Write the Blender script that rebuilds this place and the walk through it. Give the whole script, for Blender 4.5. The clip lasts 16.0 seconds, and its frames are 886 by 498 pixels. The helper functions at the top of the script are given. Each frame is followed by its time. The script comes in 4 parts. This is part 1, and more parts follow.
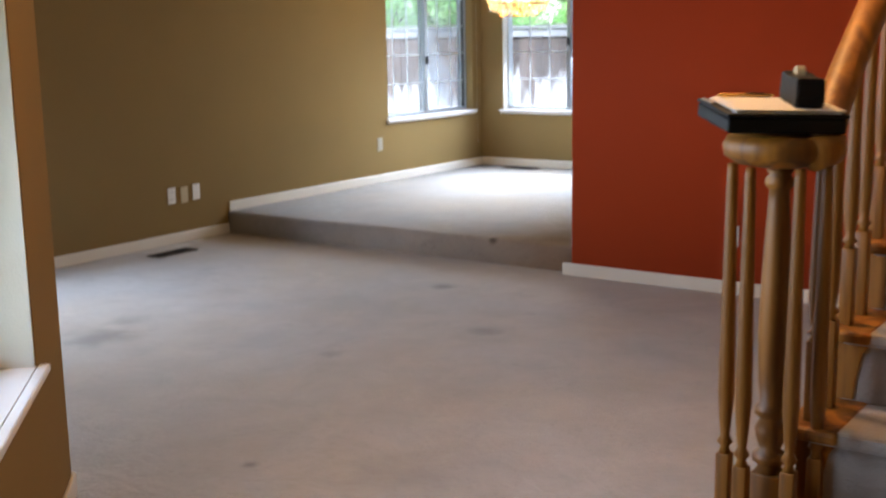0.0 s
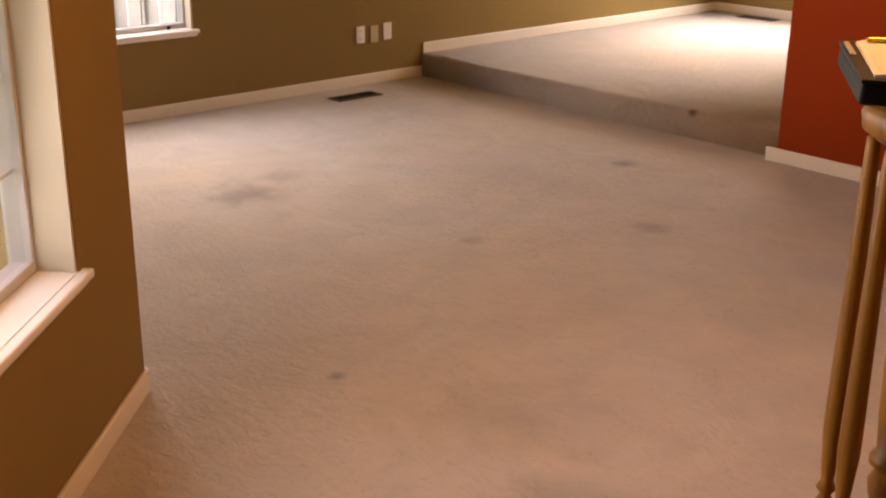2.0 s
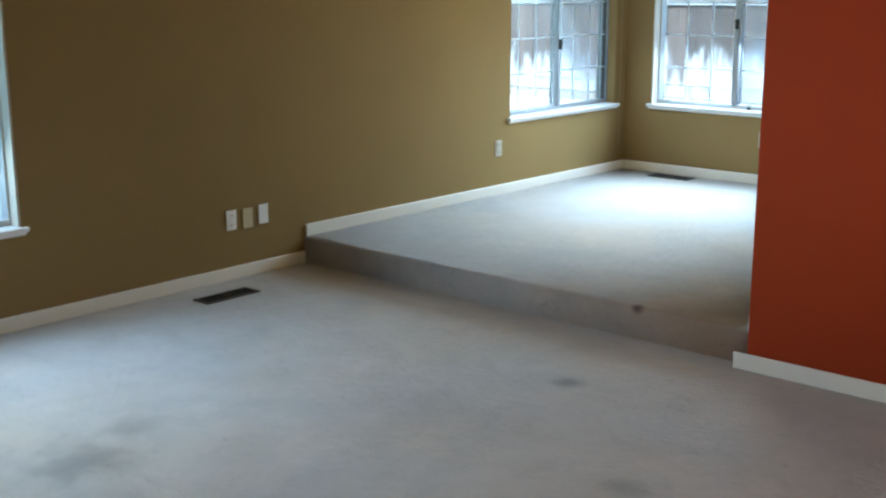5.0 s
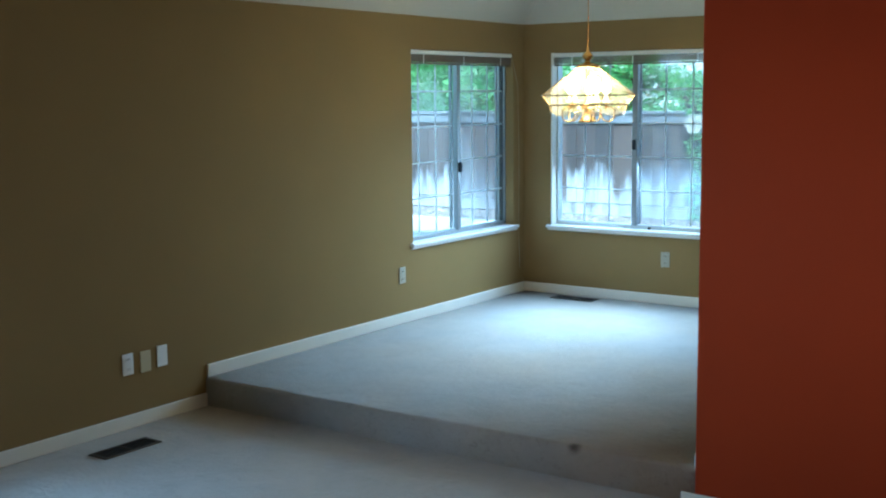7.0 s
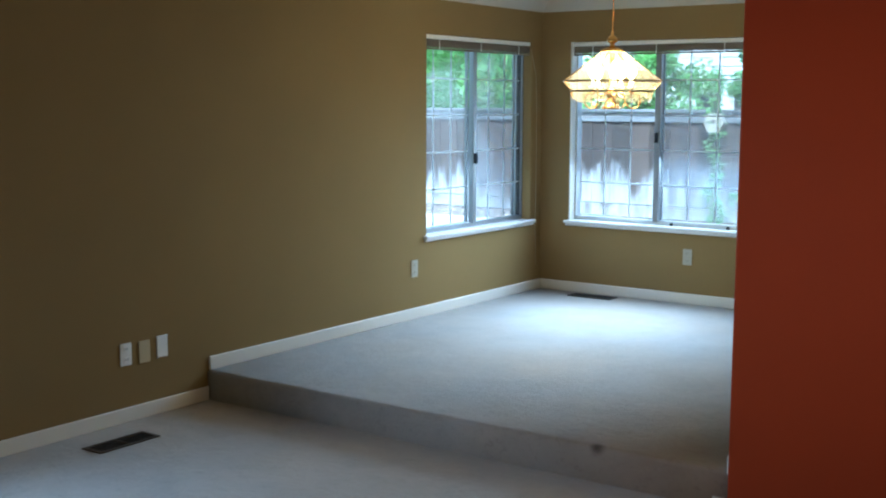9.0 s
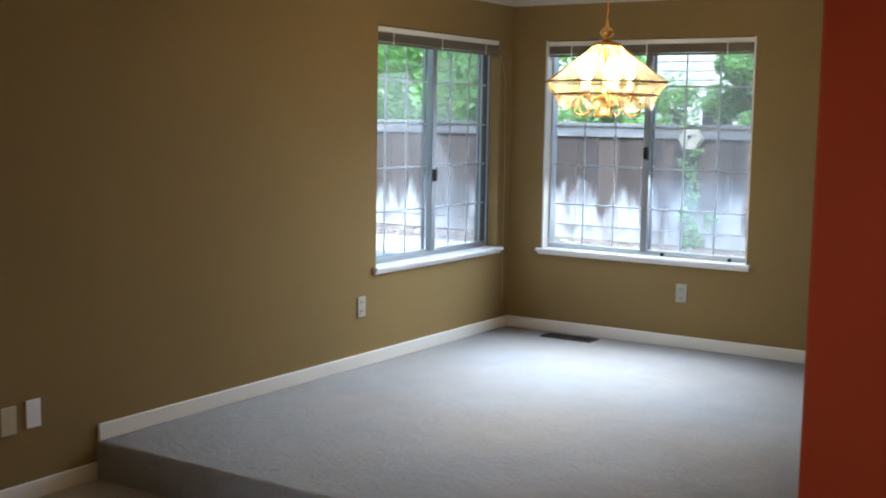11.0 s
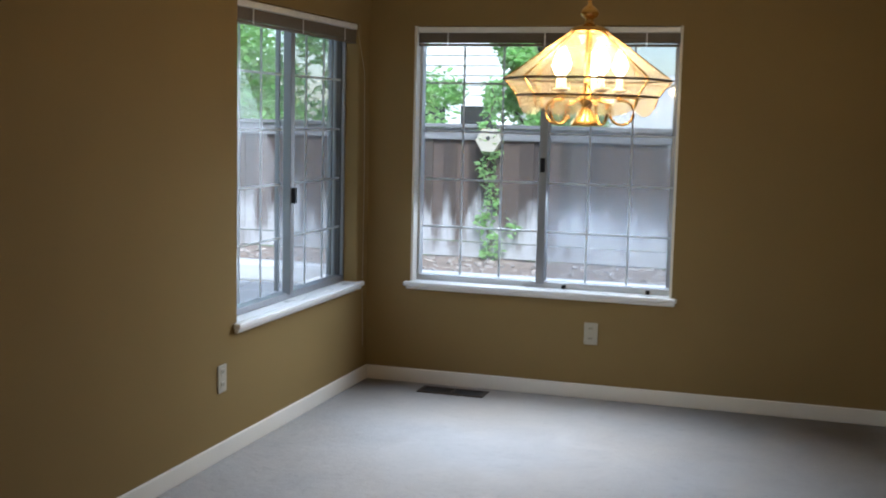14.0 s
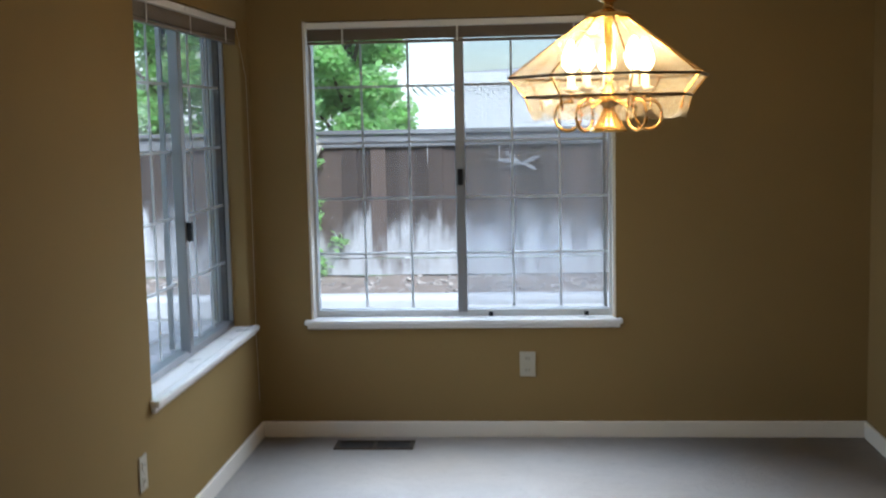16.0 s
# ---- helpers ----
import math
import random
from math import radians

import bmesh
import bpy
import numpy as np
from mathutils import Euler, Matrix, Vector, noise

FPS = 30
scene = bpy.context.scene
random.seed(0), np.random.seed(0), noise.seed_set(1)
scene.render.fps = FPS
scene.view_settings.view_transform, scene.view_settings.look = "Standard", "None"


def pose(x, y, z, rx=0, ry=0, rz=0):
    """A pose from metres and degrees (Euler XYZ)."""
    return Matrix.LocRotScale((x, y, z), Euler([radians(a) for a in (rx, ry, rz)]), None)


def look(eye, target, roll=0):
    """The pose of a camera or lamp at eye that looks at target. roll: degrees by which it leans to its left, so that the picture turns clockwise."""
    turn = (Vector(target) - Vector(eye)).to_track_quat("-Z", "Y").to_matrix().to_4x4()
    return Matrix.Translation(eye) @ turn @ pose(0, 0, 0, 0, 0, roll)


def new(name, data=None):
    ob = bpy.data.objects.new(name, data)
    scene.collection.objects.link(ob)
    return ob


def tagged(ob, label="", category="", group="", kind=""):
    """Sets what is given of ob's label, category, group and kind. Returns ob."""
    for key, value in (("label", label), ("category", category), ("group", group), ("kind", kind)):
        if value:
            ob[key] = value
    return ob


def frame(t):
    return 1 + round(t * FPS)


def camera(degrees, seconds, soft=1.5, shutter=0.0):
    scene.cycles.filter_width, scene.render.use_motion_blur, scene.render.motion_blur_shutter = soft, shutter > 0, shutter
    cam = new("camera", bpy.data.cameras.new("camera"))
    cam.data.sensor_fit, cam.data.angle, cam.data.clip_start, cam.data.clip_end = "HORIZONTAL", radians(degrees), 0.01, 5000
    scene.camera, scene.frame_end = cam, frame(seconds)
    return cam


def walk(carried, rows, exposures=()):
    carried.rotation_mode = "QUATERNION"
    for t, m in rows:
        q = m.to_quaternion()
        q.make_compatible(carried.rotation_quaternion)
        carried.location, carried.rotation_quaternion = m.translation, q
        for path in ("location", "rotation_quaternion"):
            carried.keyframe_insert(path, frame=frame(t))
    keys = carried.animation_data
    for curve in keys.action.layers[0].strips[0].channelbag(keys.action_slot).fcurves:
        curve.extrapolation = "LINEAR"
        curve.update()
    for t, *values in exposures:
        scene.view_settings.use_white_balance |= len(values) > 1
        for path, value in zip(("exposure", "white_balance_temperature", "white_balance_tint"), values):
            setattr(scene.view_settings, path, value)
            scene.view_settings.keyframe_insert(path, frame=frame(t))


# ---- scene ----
cam = camera(41.8, 16.0, soft=2.0, shutter=0.5)
PATH = [
    (0, (0.036, -0.012, 1.484), (-1.096, 1.595, 1.115), -1.0),
    (0.5, (-0.132, 0.224, 1.532), (-1.287, 1.777, 1.027), 1.1),
    (1, (-0.19, 0.366, 1.647), (-1.348, 1.865, 1.005), 0.9),
    (1.5, (-0.114, 0.521, 1.635), (-1.407, 1.906, 0.995), -0.8),
    (2, (-0.02, 0.74, 1.643), (-1.42, 2.001, 0.971), 0.6),
    (2.5, (-0.071, 0.891, 1.631), (-1.447, 2.147, 0.902), 1.4),
    (3, (-0.239, 1.082, 1.651), (-1.622, 2.382, 1.02), 2.0),
    (3.5, (-0.369, 1.27, 1.656), (-1.804, 2.525, 1.052), 1.2),
    (4, (-0.512, 1.473, 1.695), (-2.062, 2.607, 1.134), 0.4),
    (4.5, (-0.796, 1.504, 1.672), (-2.223, 2.815, 1.175), 2.1),
    (5, (-1.073, 1.562, 1.686), (-2.368, 3.019, 1.237), -0.1),
    (7.5, (-1.545, 1.651, 1.763), (-2.659, 3.294, 1.521), 0.3),
    (8, (-1.611, 1.654, 1.774), (-2.717, 3.303, 1.529), 1.3),
    (8.5, (-1.628, 1.718, 1.781), (-2.743, 3.346, 1.458), 1.3),
    (9, (-1.691, 1.876, 1.626), (-2.839, 3.494, 1.374), 0.2),
    (11.5, (-2.747, 3.085, 1.568), (-3.763, 4.792, 1.335), 1.5),
    (12, (-3.031, 3.203, 1.576), (-3.946, 4.963, 1.321), 0.8),
    (12.5, (-3.24, 3.447, 1.602), (-4.208, 5.187, 1.405), -0.4),
    (13, (-3.45, 3.613, 1.609), (-4.313, 5.402, 1.379), 1.9),
    (13.5, (-3.854, 3.702, 1.608), (-4.482, 5.588, 1.394), 0.4),
    (14, (-4.064, 3.852, 1.605), (-4.656, 5.75, 1.379), 1.3),
    (14.5, (-4.281, 4.102, 1.664), (-4.843, 6.009, 1.451), 1.3),
    (15, (-4.59, 4.222, 1.596), (-4.891, 6.191, 1.417), 1.1),
    (15.5, (-4.868, 4.314, 1.618), (-5.044, 6.289, 1.355), 0.9),
    (16, (-5.054, 4.499, 1.636), (-5.21, 6.48, 1.412), -1.2),
]
EXPOSURES = [(0, 2.1, 5550, 9), (0.6, 2.05, 7600, 22), (2.5, 2.15, 9000, 31), (4.0, 2.1, 6700, 15), (4.6, 1.92, 4950, -4), (5.0, 2.0, 4850, -7), (7.5, 1.5, 4150, -13),
             (9.0, 1.55, 4550, -5), (11.5, 1.3, 5400, 7), (13.5, 0.83, 5500, 8), (16, 0.75, 5450, 7)]
walk(cam, [(t, look(eye, target, roll)) for t, eye, target, roll in PATH], EXPOSURES)

# ---- world, sun and lamps ----
world = bpy.data.worlds.new("world")
scene.world = world
world.use_nodes = True
wn = world.node_tree
sky = wn.nodes.new("ShaderNodeTexSky")
sky.sky_type = "NISHITA"
sky.sun_disc = False
sky.sun_elevation, sky.sun_rotation = radians(45), radians(155)
sky.air_density, sky.dust_density = 1.0, 1.0
wn.nodes["Background"].inputs["Strength"].default_value = 0.15
wn.links.new(sky.outputs[0], wn.nodes["Background"].inputs["Color"])

sun = new("sun", bpy.data.lights.new("sun", "SUN"))
sun.data.energy, sun.data.angle, sun.data.color = 5.0, radians(25), (0.97, 0.98, 1.0)
sun.matrix_world = look((0.92, -4.74, 14), (-5, 8, 0))


def bulb_lamp(name, place, watts, size, colour):
    ob = new(name, bpy.data.lights.new(name, "POINT"))
    ob.data.energy, ob.data.shadow_soft_size, ob.data.color = watts, size, colour
    ob.location = place
    return ob


WARM = (1.0, 0.58, 0.25)
CH = (-4.828, 7.98, 1.748)
for i in range(5):
    a = 2 * math.pi * i / 5 + 0.3
    bulb_lamp("bulb_light", (CH[0] + 0.115 * math.cos(a), CH[1] + 0.115 * math.sin(a), CH[2] + 0.05), 0.36, 0.02, WARM)
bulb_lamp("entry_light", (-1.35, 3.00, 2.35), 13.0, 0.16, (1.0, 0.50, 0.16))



def sky_lamp(name, m, width, height, watts, spread):
    """Daylight entering at a window's opening."""
    ob = new(name, bpy.data.lights.new(name, "AREA"))
    ob.data.shape, ob.data.size, ob.data.size_y, ob.data.energy, ob.data.color = "RECTANGLE", width, height, watts, (0.88, 0.94, 1.0)
    ob.data.spread = radians(spread)
    ob.matrix_world = m
    return ob


sky_lamp("window_daylight", look((-5.385, 9.66, 1.42), (-5.385, 8.66, 0.60)), 1.25, 1.15, 13.0, 110)
sky_lamp("window_daylight", look((-6.25, 8.90, 1.42), (-5.25, 8.90, 0.66)), 1.25, 1.15, 3.5, 105)
sky_lamp("window_daylight", look((-6.25, 3.54, 1.32), (-5.25, 3.54, 0.80)), 1.45, 1.35, 10.0, 140)
sky_lamp("window_daylight", look((-2.37, 1.43, 1.35), (-1.67, 2.13, 1.20)), 1.05, 1.35, 4.0, 140)

# ---- materials ----


def mat(name, base, rough=0.6, metal=0.0, var=0.12, scale=6.0, fine=120.0, bump=0.1, stretch=(1, 1, 1), per_object=0.0, island=0.0, spec=0.5):
    """A painted or natural surface: two scales of noise in the colour, fine relief, uneven gloss."""
    m = bpy.data.materials.new(name)
    m.use_nodes = True
    nt, n = m.node_tree, m.node_tree.nodes
    b = n["Principled BSDF"]
    tc, mp = n.new("ShaderNodeTexCoord"), n.new("ShaderNodeMapping")
    mp.inputs["Scale"].default_value = stretch
    nt.links.new(tc.outputs["Object"], mp.inputs["Vector"])
    a, f = n.new("ShaderNodeTexNoise"), n.new("ShaderNodeTexNoise")
    a.inputs["Scale"].default_value, f.inputs["Scale"].default_value = scale, fine
    a.inputs["Detail"].default_value = 5
    for k in (a, f):
        nt.links.new(mp.outputs[0], k.inputs["Vector"])
    mix = n.new("ShaderNodeMix")
    mix.data_type = "RGBA"
    mix.inputs[6].default_value = (*[c * (1 - var) for c in base], 1)
    mix.inputs[7].default_value = (*[min(1, c * (1 + var)) for c in base], 1)
    add = n.new("ShaderNodeMath")
    add.operation = "MULTIPLY_ADD"
    nt.links.new(f.outputs[0], add.inputs[0])
    add.inputs[1].default_value = 0.4
    nt.links.new(a.outputs[0], add.inputs[2])
    sub = n.new("ShaderNodeMath")
    sub.operation = "SUBTRACT"
    sub.inputs[1].default_value = 0.2
    nt.links.new(add.outputs[0], sub.inputs[0])
    last = sub
    if per_object or island:
        r = n.new("ShaderNodeObjectInfo" if per_object else "ShaderNodeNewGeometry")
        k = n.new("ShaderNodeMath")
        k.operation = "MULTIPLY_ADD"
        nt.links.new(r.outputs["Random" if per_object else "Random Per Island"], k.inputs[0])
        k.inputs[1].default_value = per_object or island
        nt.links.new(last.outputs[0], k.inputs[2])
        s2 = n.new("ShaderNodeMath")
        s2.operation = "SUBTRACT"
        s2.inputs[1].default_value = (per_object or island) / 2
        nt.links.new(k.outputs[0], s2.inputs[0])
        last = s2
    nt.links.new(last.outputs[0], mix.inputs[0])
    nt.links.new(mix.outputs[2], b.inputs["Base Color"])
    b.inputs["Metallic"].default_value = metal
    b.inputs["Specular IOR Level"].default_value = spec
    rr = n.new("ShaderNodeMapRange")
    rr.inputs["To Min"].default_value, rr.inputs["To Max"].default_value = max(0.03, rough - 0.08), min(1, rough + 0.08)
    nt.links.new(a.outputs[0], rr.inputs[0])
    nt.links.new(rr.outputs[0], b.inputs["Roughness"])
    if bump:
        bp = n.new("ShaderNodeBump")
        bp.inputs["Strength"].default_value, bp.inputs["Distance"].default_value = bump, 0.004
        nt.links.new(f.outputs[0], bp.inputs["Height"])
        nt.links.new(bp.outputs[0], b.inputs["Normal"])
    return m


def wood(name, dark, light, rough=0.35, grain=14.0, along=(1, 1, 0.06), per_object=0.3):
    m = mat(name, light, rough, var=0.1, scale=3, fine=60, bump=0.05, stretch=along)
    nt, n = m.node_tree, m.node_tree.nodes
    w = n.new("ShaderNodeTexNoise")
    w.inputs["Scale"].default_value, w.inputs["Detail"].default_value, w.inputs["Distortion"].default_value = grain, 6, 1.5
    nt.links.new(n["Mapping"].outputs[0], w.inputs["Vector"])
    r = n.new("ShaderNodeValToRGB")
    r.color_ramp.elements[0].position, r.color_ramp.elements[1].position = 0.35, 0.65
    r.color_ramp.elements[0].color, r.color_ramp.elements[1].color = (*dark, 1), (*light, 1)
    nt.links.new(w.outputs[0], r.inputs[0])
    nt.links.new(r.outputs[0], n["Principled BSDF"].inputs["Base Color"])
    return m


def carpet_material():
    """Cut-pile carpet with tufts, traffic shading and a few old stains."""
    m = mat("carpet_pile", (0.445, 0.407, 0.372), 0.95, var=0.16, scale=0.9, fine=240, bump=0.55, spec=0.1)
    nt, n = m.node_tree, m.node_tree.nodes
    b = n["Principled BSDF"]
    b.inputs["Sheen Weight"].default_value, b.inputs["Sheen Roughness"].default_value = 0.25, 0.5
    n["Bump"].inputs["Distance"].default_value = 0.006
    colour = b.inputs["Base Color"].links[0].from_socket
    geo = n.new("ShaderNodeNewGeometry")
    warp = n.new("ShaderNodeTexNoise")
    warp.inputs["Scale"].default_value, warp.inputs["Detail"].default_value = 5.0, 6
    nt.links.new(geo.outputs["Position"], warp.inputs["Vector"])
    # streaks of brushed pile
    tuft = n.new("ShaderNodeTexNoise")
    tuft.inputs["Scale"].default_value, tuft.inputs["Detail"].default_value, tuft.inputs["Roughness"].default_value, tuft.inputs["Distortion"].default_value = 3.2, 12, 0.70, 0.6
    nt.links.new(geo.outputs["Position"], tuft.inputs["Vector"])
    tr = n.new("ShaderNodeMapRange")
    tr.inputs["From Min"].default_value, tr.inputs["From Max"].default_value = 0.3, 0.7
    tr.inputs["To Min"].default_value, tr.inputs["To Max"].default_value = 0.86, 1.08
    nt.links.new(tuft.outputs[0], tr.inputs[0])
    vm = n.new("ShaderNodeVectorMath")
    vm.operation = "SCALE"
    nt.links.new(colour, vm.inputs[0])
    nt.links.new(tr.outputs[0], vm.inputs["Scale"])
    fm = n.new("ShaderNodeMapping")
    fm.inputs["Scale"].default_value = (0.7, 1.2, 1.0)
    nt.links.new(geo.outputs["Position"], fm.inputs["Vector"])
    fleck = n.new("ShaderNodeTexNoise")
    fleck.inputs["Scale"].default_value, fleck.inputs["Detail"].default_value, fleck.inputs["Distortion"].default_value = 34.0, 8, 1.6
    nt.links.new(fm.outputs[0], fleck.inputs["Vector"])
    fr = n.new("ShaderNodeMapRange")
    fr.inputs["From Min"].default_value, fr.inputs["From Max"].default_value = 0.30, 0.42
    fr.inputs["To Min"].default_value, fr.inputs["To Max"].default_value = 0.84, 1.0
    nt.links.new(fleck.outputs[0], fr.inputs[0])
    warmth = n.new("ShaderNodeTexNoise")
    warmth.inputs["Scale"].default_value, warmth.inputs["Detail"].default_value = 0.75, 4
    nt.links.new(geo.outputs["Position"], warmth.inputs["Vector"])
    wr = n.new("ShaderNodeMix")
    wr.data_type = "RGBA"
    wr.blend_type = "MULTIPLY"
    wr.inputs[0].default_value = 1.0
    wramp = n.new("ShaderNodeValToRGB")
    wramp.color_ramp.elements[0].position, wramp.color_ramp.elements[1].position = 0.38, 0.62
    wramp.color_ramp.elements[0].color, wramp.color_ramp.elements[1].color = (1.0, 0.92, 0.82, 1), (0.95, 0.97, 1.0, 1)
    nt.links.new(warmth.outputs[0], wramp.inputs[0])
    nt.links.new(vm.outputs[0], wr.inputs[6])
    nt.links.new(wramp.outputs[0], wr.inputs[7])
    vf = n.new("ShaderNodeVectorMath")
    vf.operation = "SCALE"
    nt.links.new(wr.outputs[2], vf.inputs[0])
    nt.links.new(fr.outputs[0], vf.inputs["Scale"])
    last = vf.outputs[0]
    for x, y, z, radius, depth in ((-4.64, 3.62, 0, 0.24, 0.42), (-4.78, 3.92, 0, 0.16, 0.3), (-3.83, 5.46, 0, 0.10, 0.45), (-3.44, 3.99, 0, 0.09, 0.25),
                                   (-3.05, 4.73, 0, 0.10, 0.3), (-4.74, 4.27, 0, 0.14, -0.12), (-2.2, 3.0, 0, 0.35, 0.16), (-1.75, 2.75, 0, 0.30, 0.2),
                                   (-3.95, 6.20, 0.16, 0.045, 0.7), (-3.5, 6.45, 0.16, 0.3, 0.15), (-2.75, 2.75, 0, 0.05, 0.5), (-4.0, 4.9, 0, 0.4, 0.1)):
        d = n.new("ShaderNodeVectorMath")
        d.operation = "DISTANCE"
        nt.links.new(geo.outputs["Position"], d.inputs[0])
        d.inputs[1].default_value = (x, y, z)
        s = n.new("ShaderNodeMath")
        s.operation = "MULTIPLY_ADD"
        nt.links.new(warp.outputs[0], s.inputs[0])
        s.inputs[1].default_value = radius * 1.6
        nt.links.new(d.outputs["Value"], s.inputs[2])
        r = n.new("ShaderNodeMapRange")
        r.interpolation_type = "SMOOTHSTEP"
        r.inputs["From Min"].default_value, r.inputs["From Max"].default_value = radius * 0.8, radius * 1.9
        r.inputs["To Min"].default_value, r.inputs["To Max"].default_value = 1 - depth, 1.0
        nt.links.new(s.outputs[0], r.inputs[0])
        v = n.new("ShaderNodeVectorMath")
        v.operation = "SCALE"
        nt.links.new(last, v.inputs[0])
        nt.links.new(r.outputs[0], v.inputs["Scale"])
        last = v.outputs[0]
    nt.links.new(last, b.inputs["Base Color"])
    # clumped pile: relief coarser than the tufts
    clump, relief = n.new("ShaderNodeTexNoise"), n.new("ShaderNodeBump")
    clump.inputs["Scale"].default_value, clump.inputs["Detail"].default_value, clump.inputs["Distortion"].default_value = 26.0, 5, 0.8
    nt.links.new(fm.outputs[0], clump.inputs["Vector"])
    relief.inputs["Strength"].default_value, relief.inputs["Distance"].default_value = 0.45, 0.014
    nt.links.new(clump.outputs[0], relief.inputs["Height"])
    nt.links.new(n["Bump"].outputs[0], relief.inputs["Normal"])
    nt.links.new(relief.outputs[0], b.inputs["Normal"])
    return m


def pane_material(name, tint=(1, 1, 1), gloss=0.008, extra=0.0, haze_colour=(0.85, 0.82, 0.76)):
    """A thin pane: clear, with the gloss that the angle gives."""
    m = bpy.data.materials.new(name)
    m.use_nodes = True
    nt, n = m.node_tree, m.node_tree.nodes
    n.remove(n["Principled BSDF"])
    t, g, x = n.new("ShaderNodeBsdfTransparent"), n.new("ShaderNodeBsdfGlossy"), n.new("ShaderNodeMixShader")
    t.inputs[0].default_value = (*tint, 1)
    g.inputs["Roughness"].default_value = 0.01
    lw, pw, ad = n.new("ShaderNodeLayerWeight"), n.new("ShaderNodeMath"), n.new("ShaderNodeMath")
    pw.operation, ad.operation = "POWER", "MULTIPLY_ADD"
    pw.inputs[1].default_value, ad.inputs[1].default_value, ad.inputs[2].default_value = 5.0, 0.3, gloss
    nt.links.new(lw.outputs["Facing"], pw.inputs[0])
    nt.links.new(pw.outputs[0], ad.inputs[0])
    nt.links.new(ad.outputs[0], x.inputs[0])
    nt.links.new(t.outputs[0], x.inputs[1])
    nt.links.new(g.outputs[0], x.inputs[2])
    out = x.outputs[0]
    if extra:
        d, y = n.new("ShaderNodeBsdfDiffuse"), n.new("ShaderNodeMixShader")
        d.inputs[0].default_value = (*haze_colour, 1)
        y.inputs[0].default_value = extra
        nt.links.new(out, y.inputs[1])
        nt.links.new(d.outputs[0], y.inputs[2])
        out = y.outputs[0]
    nt.links.new(out, n["Material Output"].inputs[0])
    return m


def screen_material():
    m = bpy.data.materials.new("insect_mesh")
    m.use_nodes = True
    nt, n = m.node_tree, m.node_tree.nodes
    n.remove(n["Principled BSDF"])
    t, d, x = n.new("ShaderNodeBsdfTransparent"), n.new("ShaderNodeBsdfDiffuse"), n.new("ShaderNodeMixShader")
    d.inputs[0].default_value = (0.52, 0.57, 0.64, 1)
    x.inputs[0].default_value = 0.27
    nt.links.new(t.outputs[0], x.inputs[1])
    nt.links.new(d.outputs[0], x.inputs[2])
    nt.links.new(x.outputs[0], n["Material Output"].inputs[0])
    return m


def glow(name, colour, strength):
    m = bpy.data.materials.new(name)
    m.use_nodes = True
    b = m.node_tree.nodes["Principled BSDF"]
    b.inputs["Base Color"].default_value = (1, 0.9, 0.75, 1)
    b.inputs["Emission Color"].default_value = (*colour, 1)
    b.inputs["Emission Strength"].default_value = strength
    return m


def fence_material(name="weathered_fence", dark=(0.058, 0.040, 0.030), pale=(0.38, 0.37, 0.355), pale_mix=1.0):
    """Weathered boards: dark grey-brown above, paler below with a ragged edge."""
    m = mat(name, dark, 0.9, var=0.55, scale=9, fine=70, bump=0.4, stretch=(1, 1, 0.12), per_object=0.9)
    nt, n = m.node_tree, m.node_tree.nodes
    b = n["Principled BSDF"]
    colour = b.inputs["Base Color"].links[0].from_socket
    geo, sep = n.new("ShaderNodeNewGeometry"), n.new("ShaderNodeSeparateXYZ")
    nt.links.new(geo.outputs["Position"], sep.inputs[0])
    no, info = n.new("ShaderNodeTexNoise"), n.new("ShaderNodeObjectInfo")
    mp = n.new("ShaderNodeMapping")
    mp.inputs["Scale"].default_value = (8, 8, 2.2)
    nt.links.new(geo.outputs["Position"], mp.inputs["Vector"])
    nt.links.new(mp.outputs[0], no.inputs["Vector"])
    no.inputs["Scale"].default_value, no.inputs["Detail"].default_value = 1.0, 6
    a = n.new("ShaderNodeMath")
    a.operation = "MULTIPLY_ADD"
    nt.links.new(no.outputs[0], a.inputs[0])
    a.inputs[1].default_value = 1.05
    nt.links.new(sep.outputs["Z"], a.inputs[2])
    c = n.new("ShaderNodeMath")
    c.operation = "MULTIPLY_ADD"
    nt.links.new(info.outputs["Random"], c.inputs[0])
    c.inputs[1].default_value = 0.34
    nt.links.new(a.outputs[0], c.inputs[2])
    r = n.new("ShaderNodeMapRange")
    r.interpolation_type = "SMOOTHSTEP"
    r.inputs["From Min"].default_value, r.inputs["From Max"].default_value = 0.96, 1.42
    r.inputs["To Min"].default_value, r.inputs["To Max"].default_value = 0.88 * pale_mix, 0.0
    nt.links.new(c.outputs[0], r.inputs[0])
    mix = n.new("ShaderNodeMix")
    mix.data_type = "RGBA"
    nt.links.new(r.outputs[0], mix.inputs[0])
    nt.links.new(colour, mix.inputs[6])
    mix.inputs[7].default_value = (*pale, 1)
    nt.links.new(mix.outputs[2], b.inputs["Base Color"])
    return m




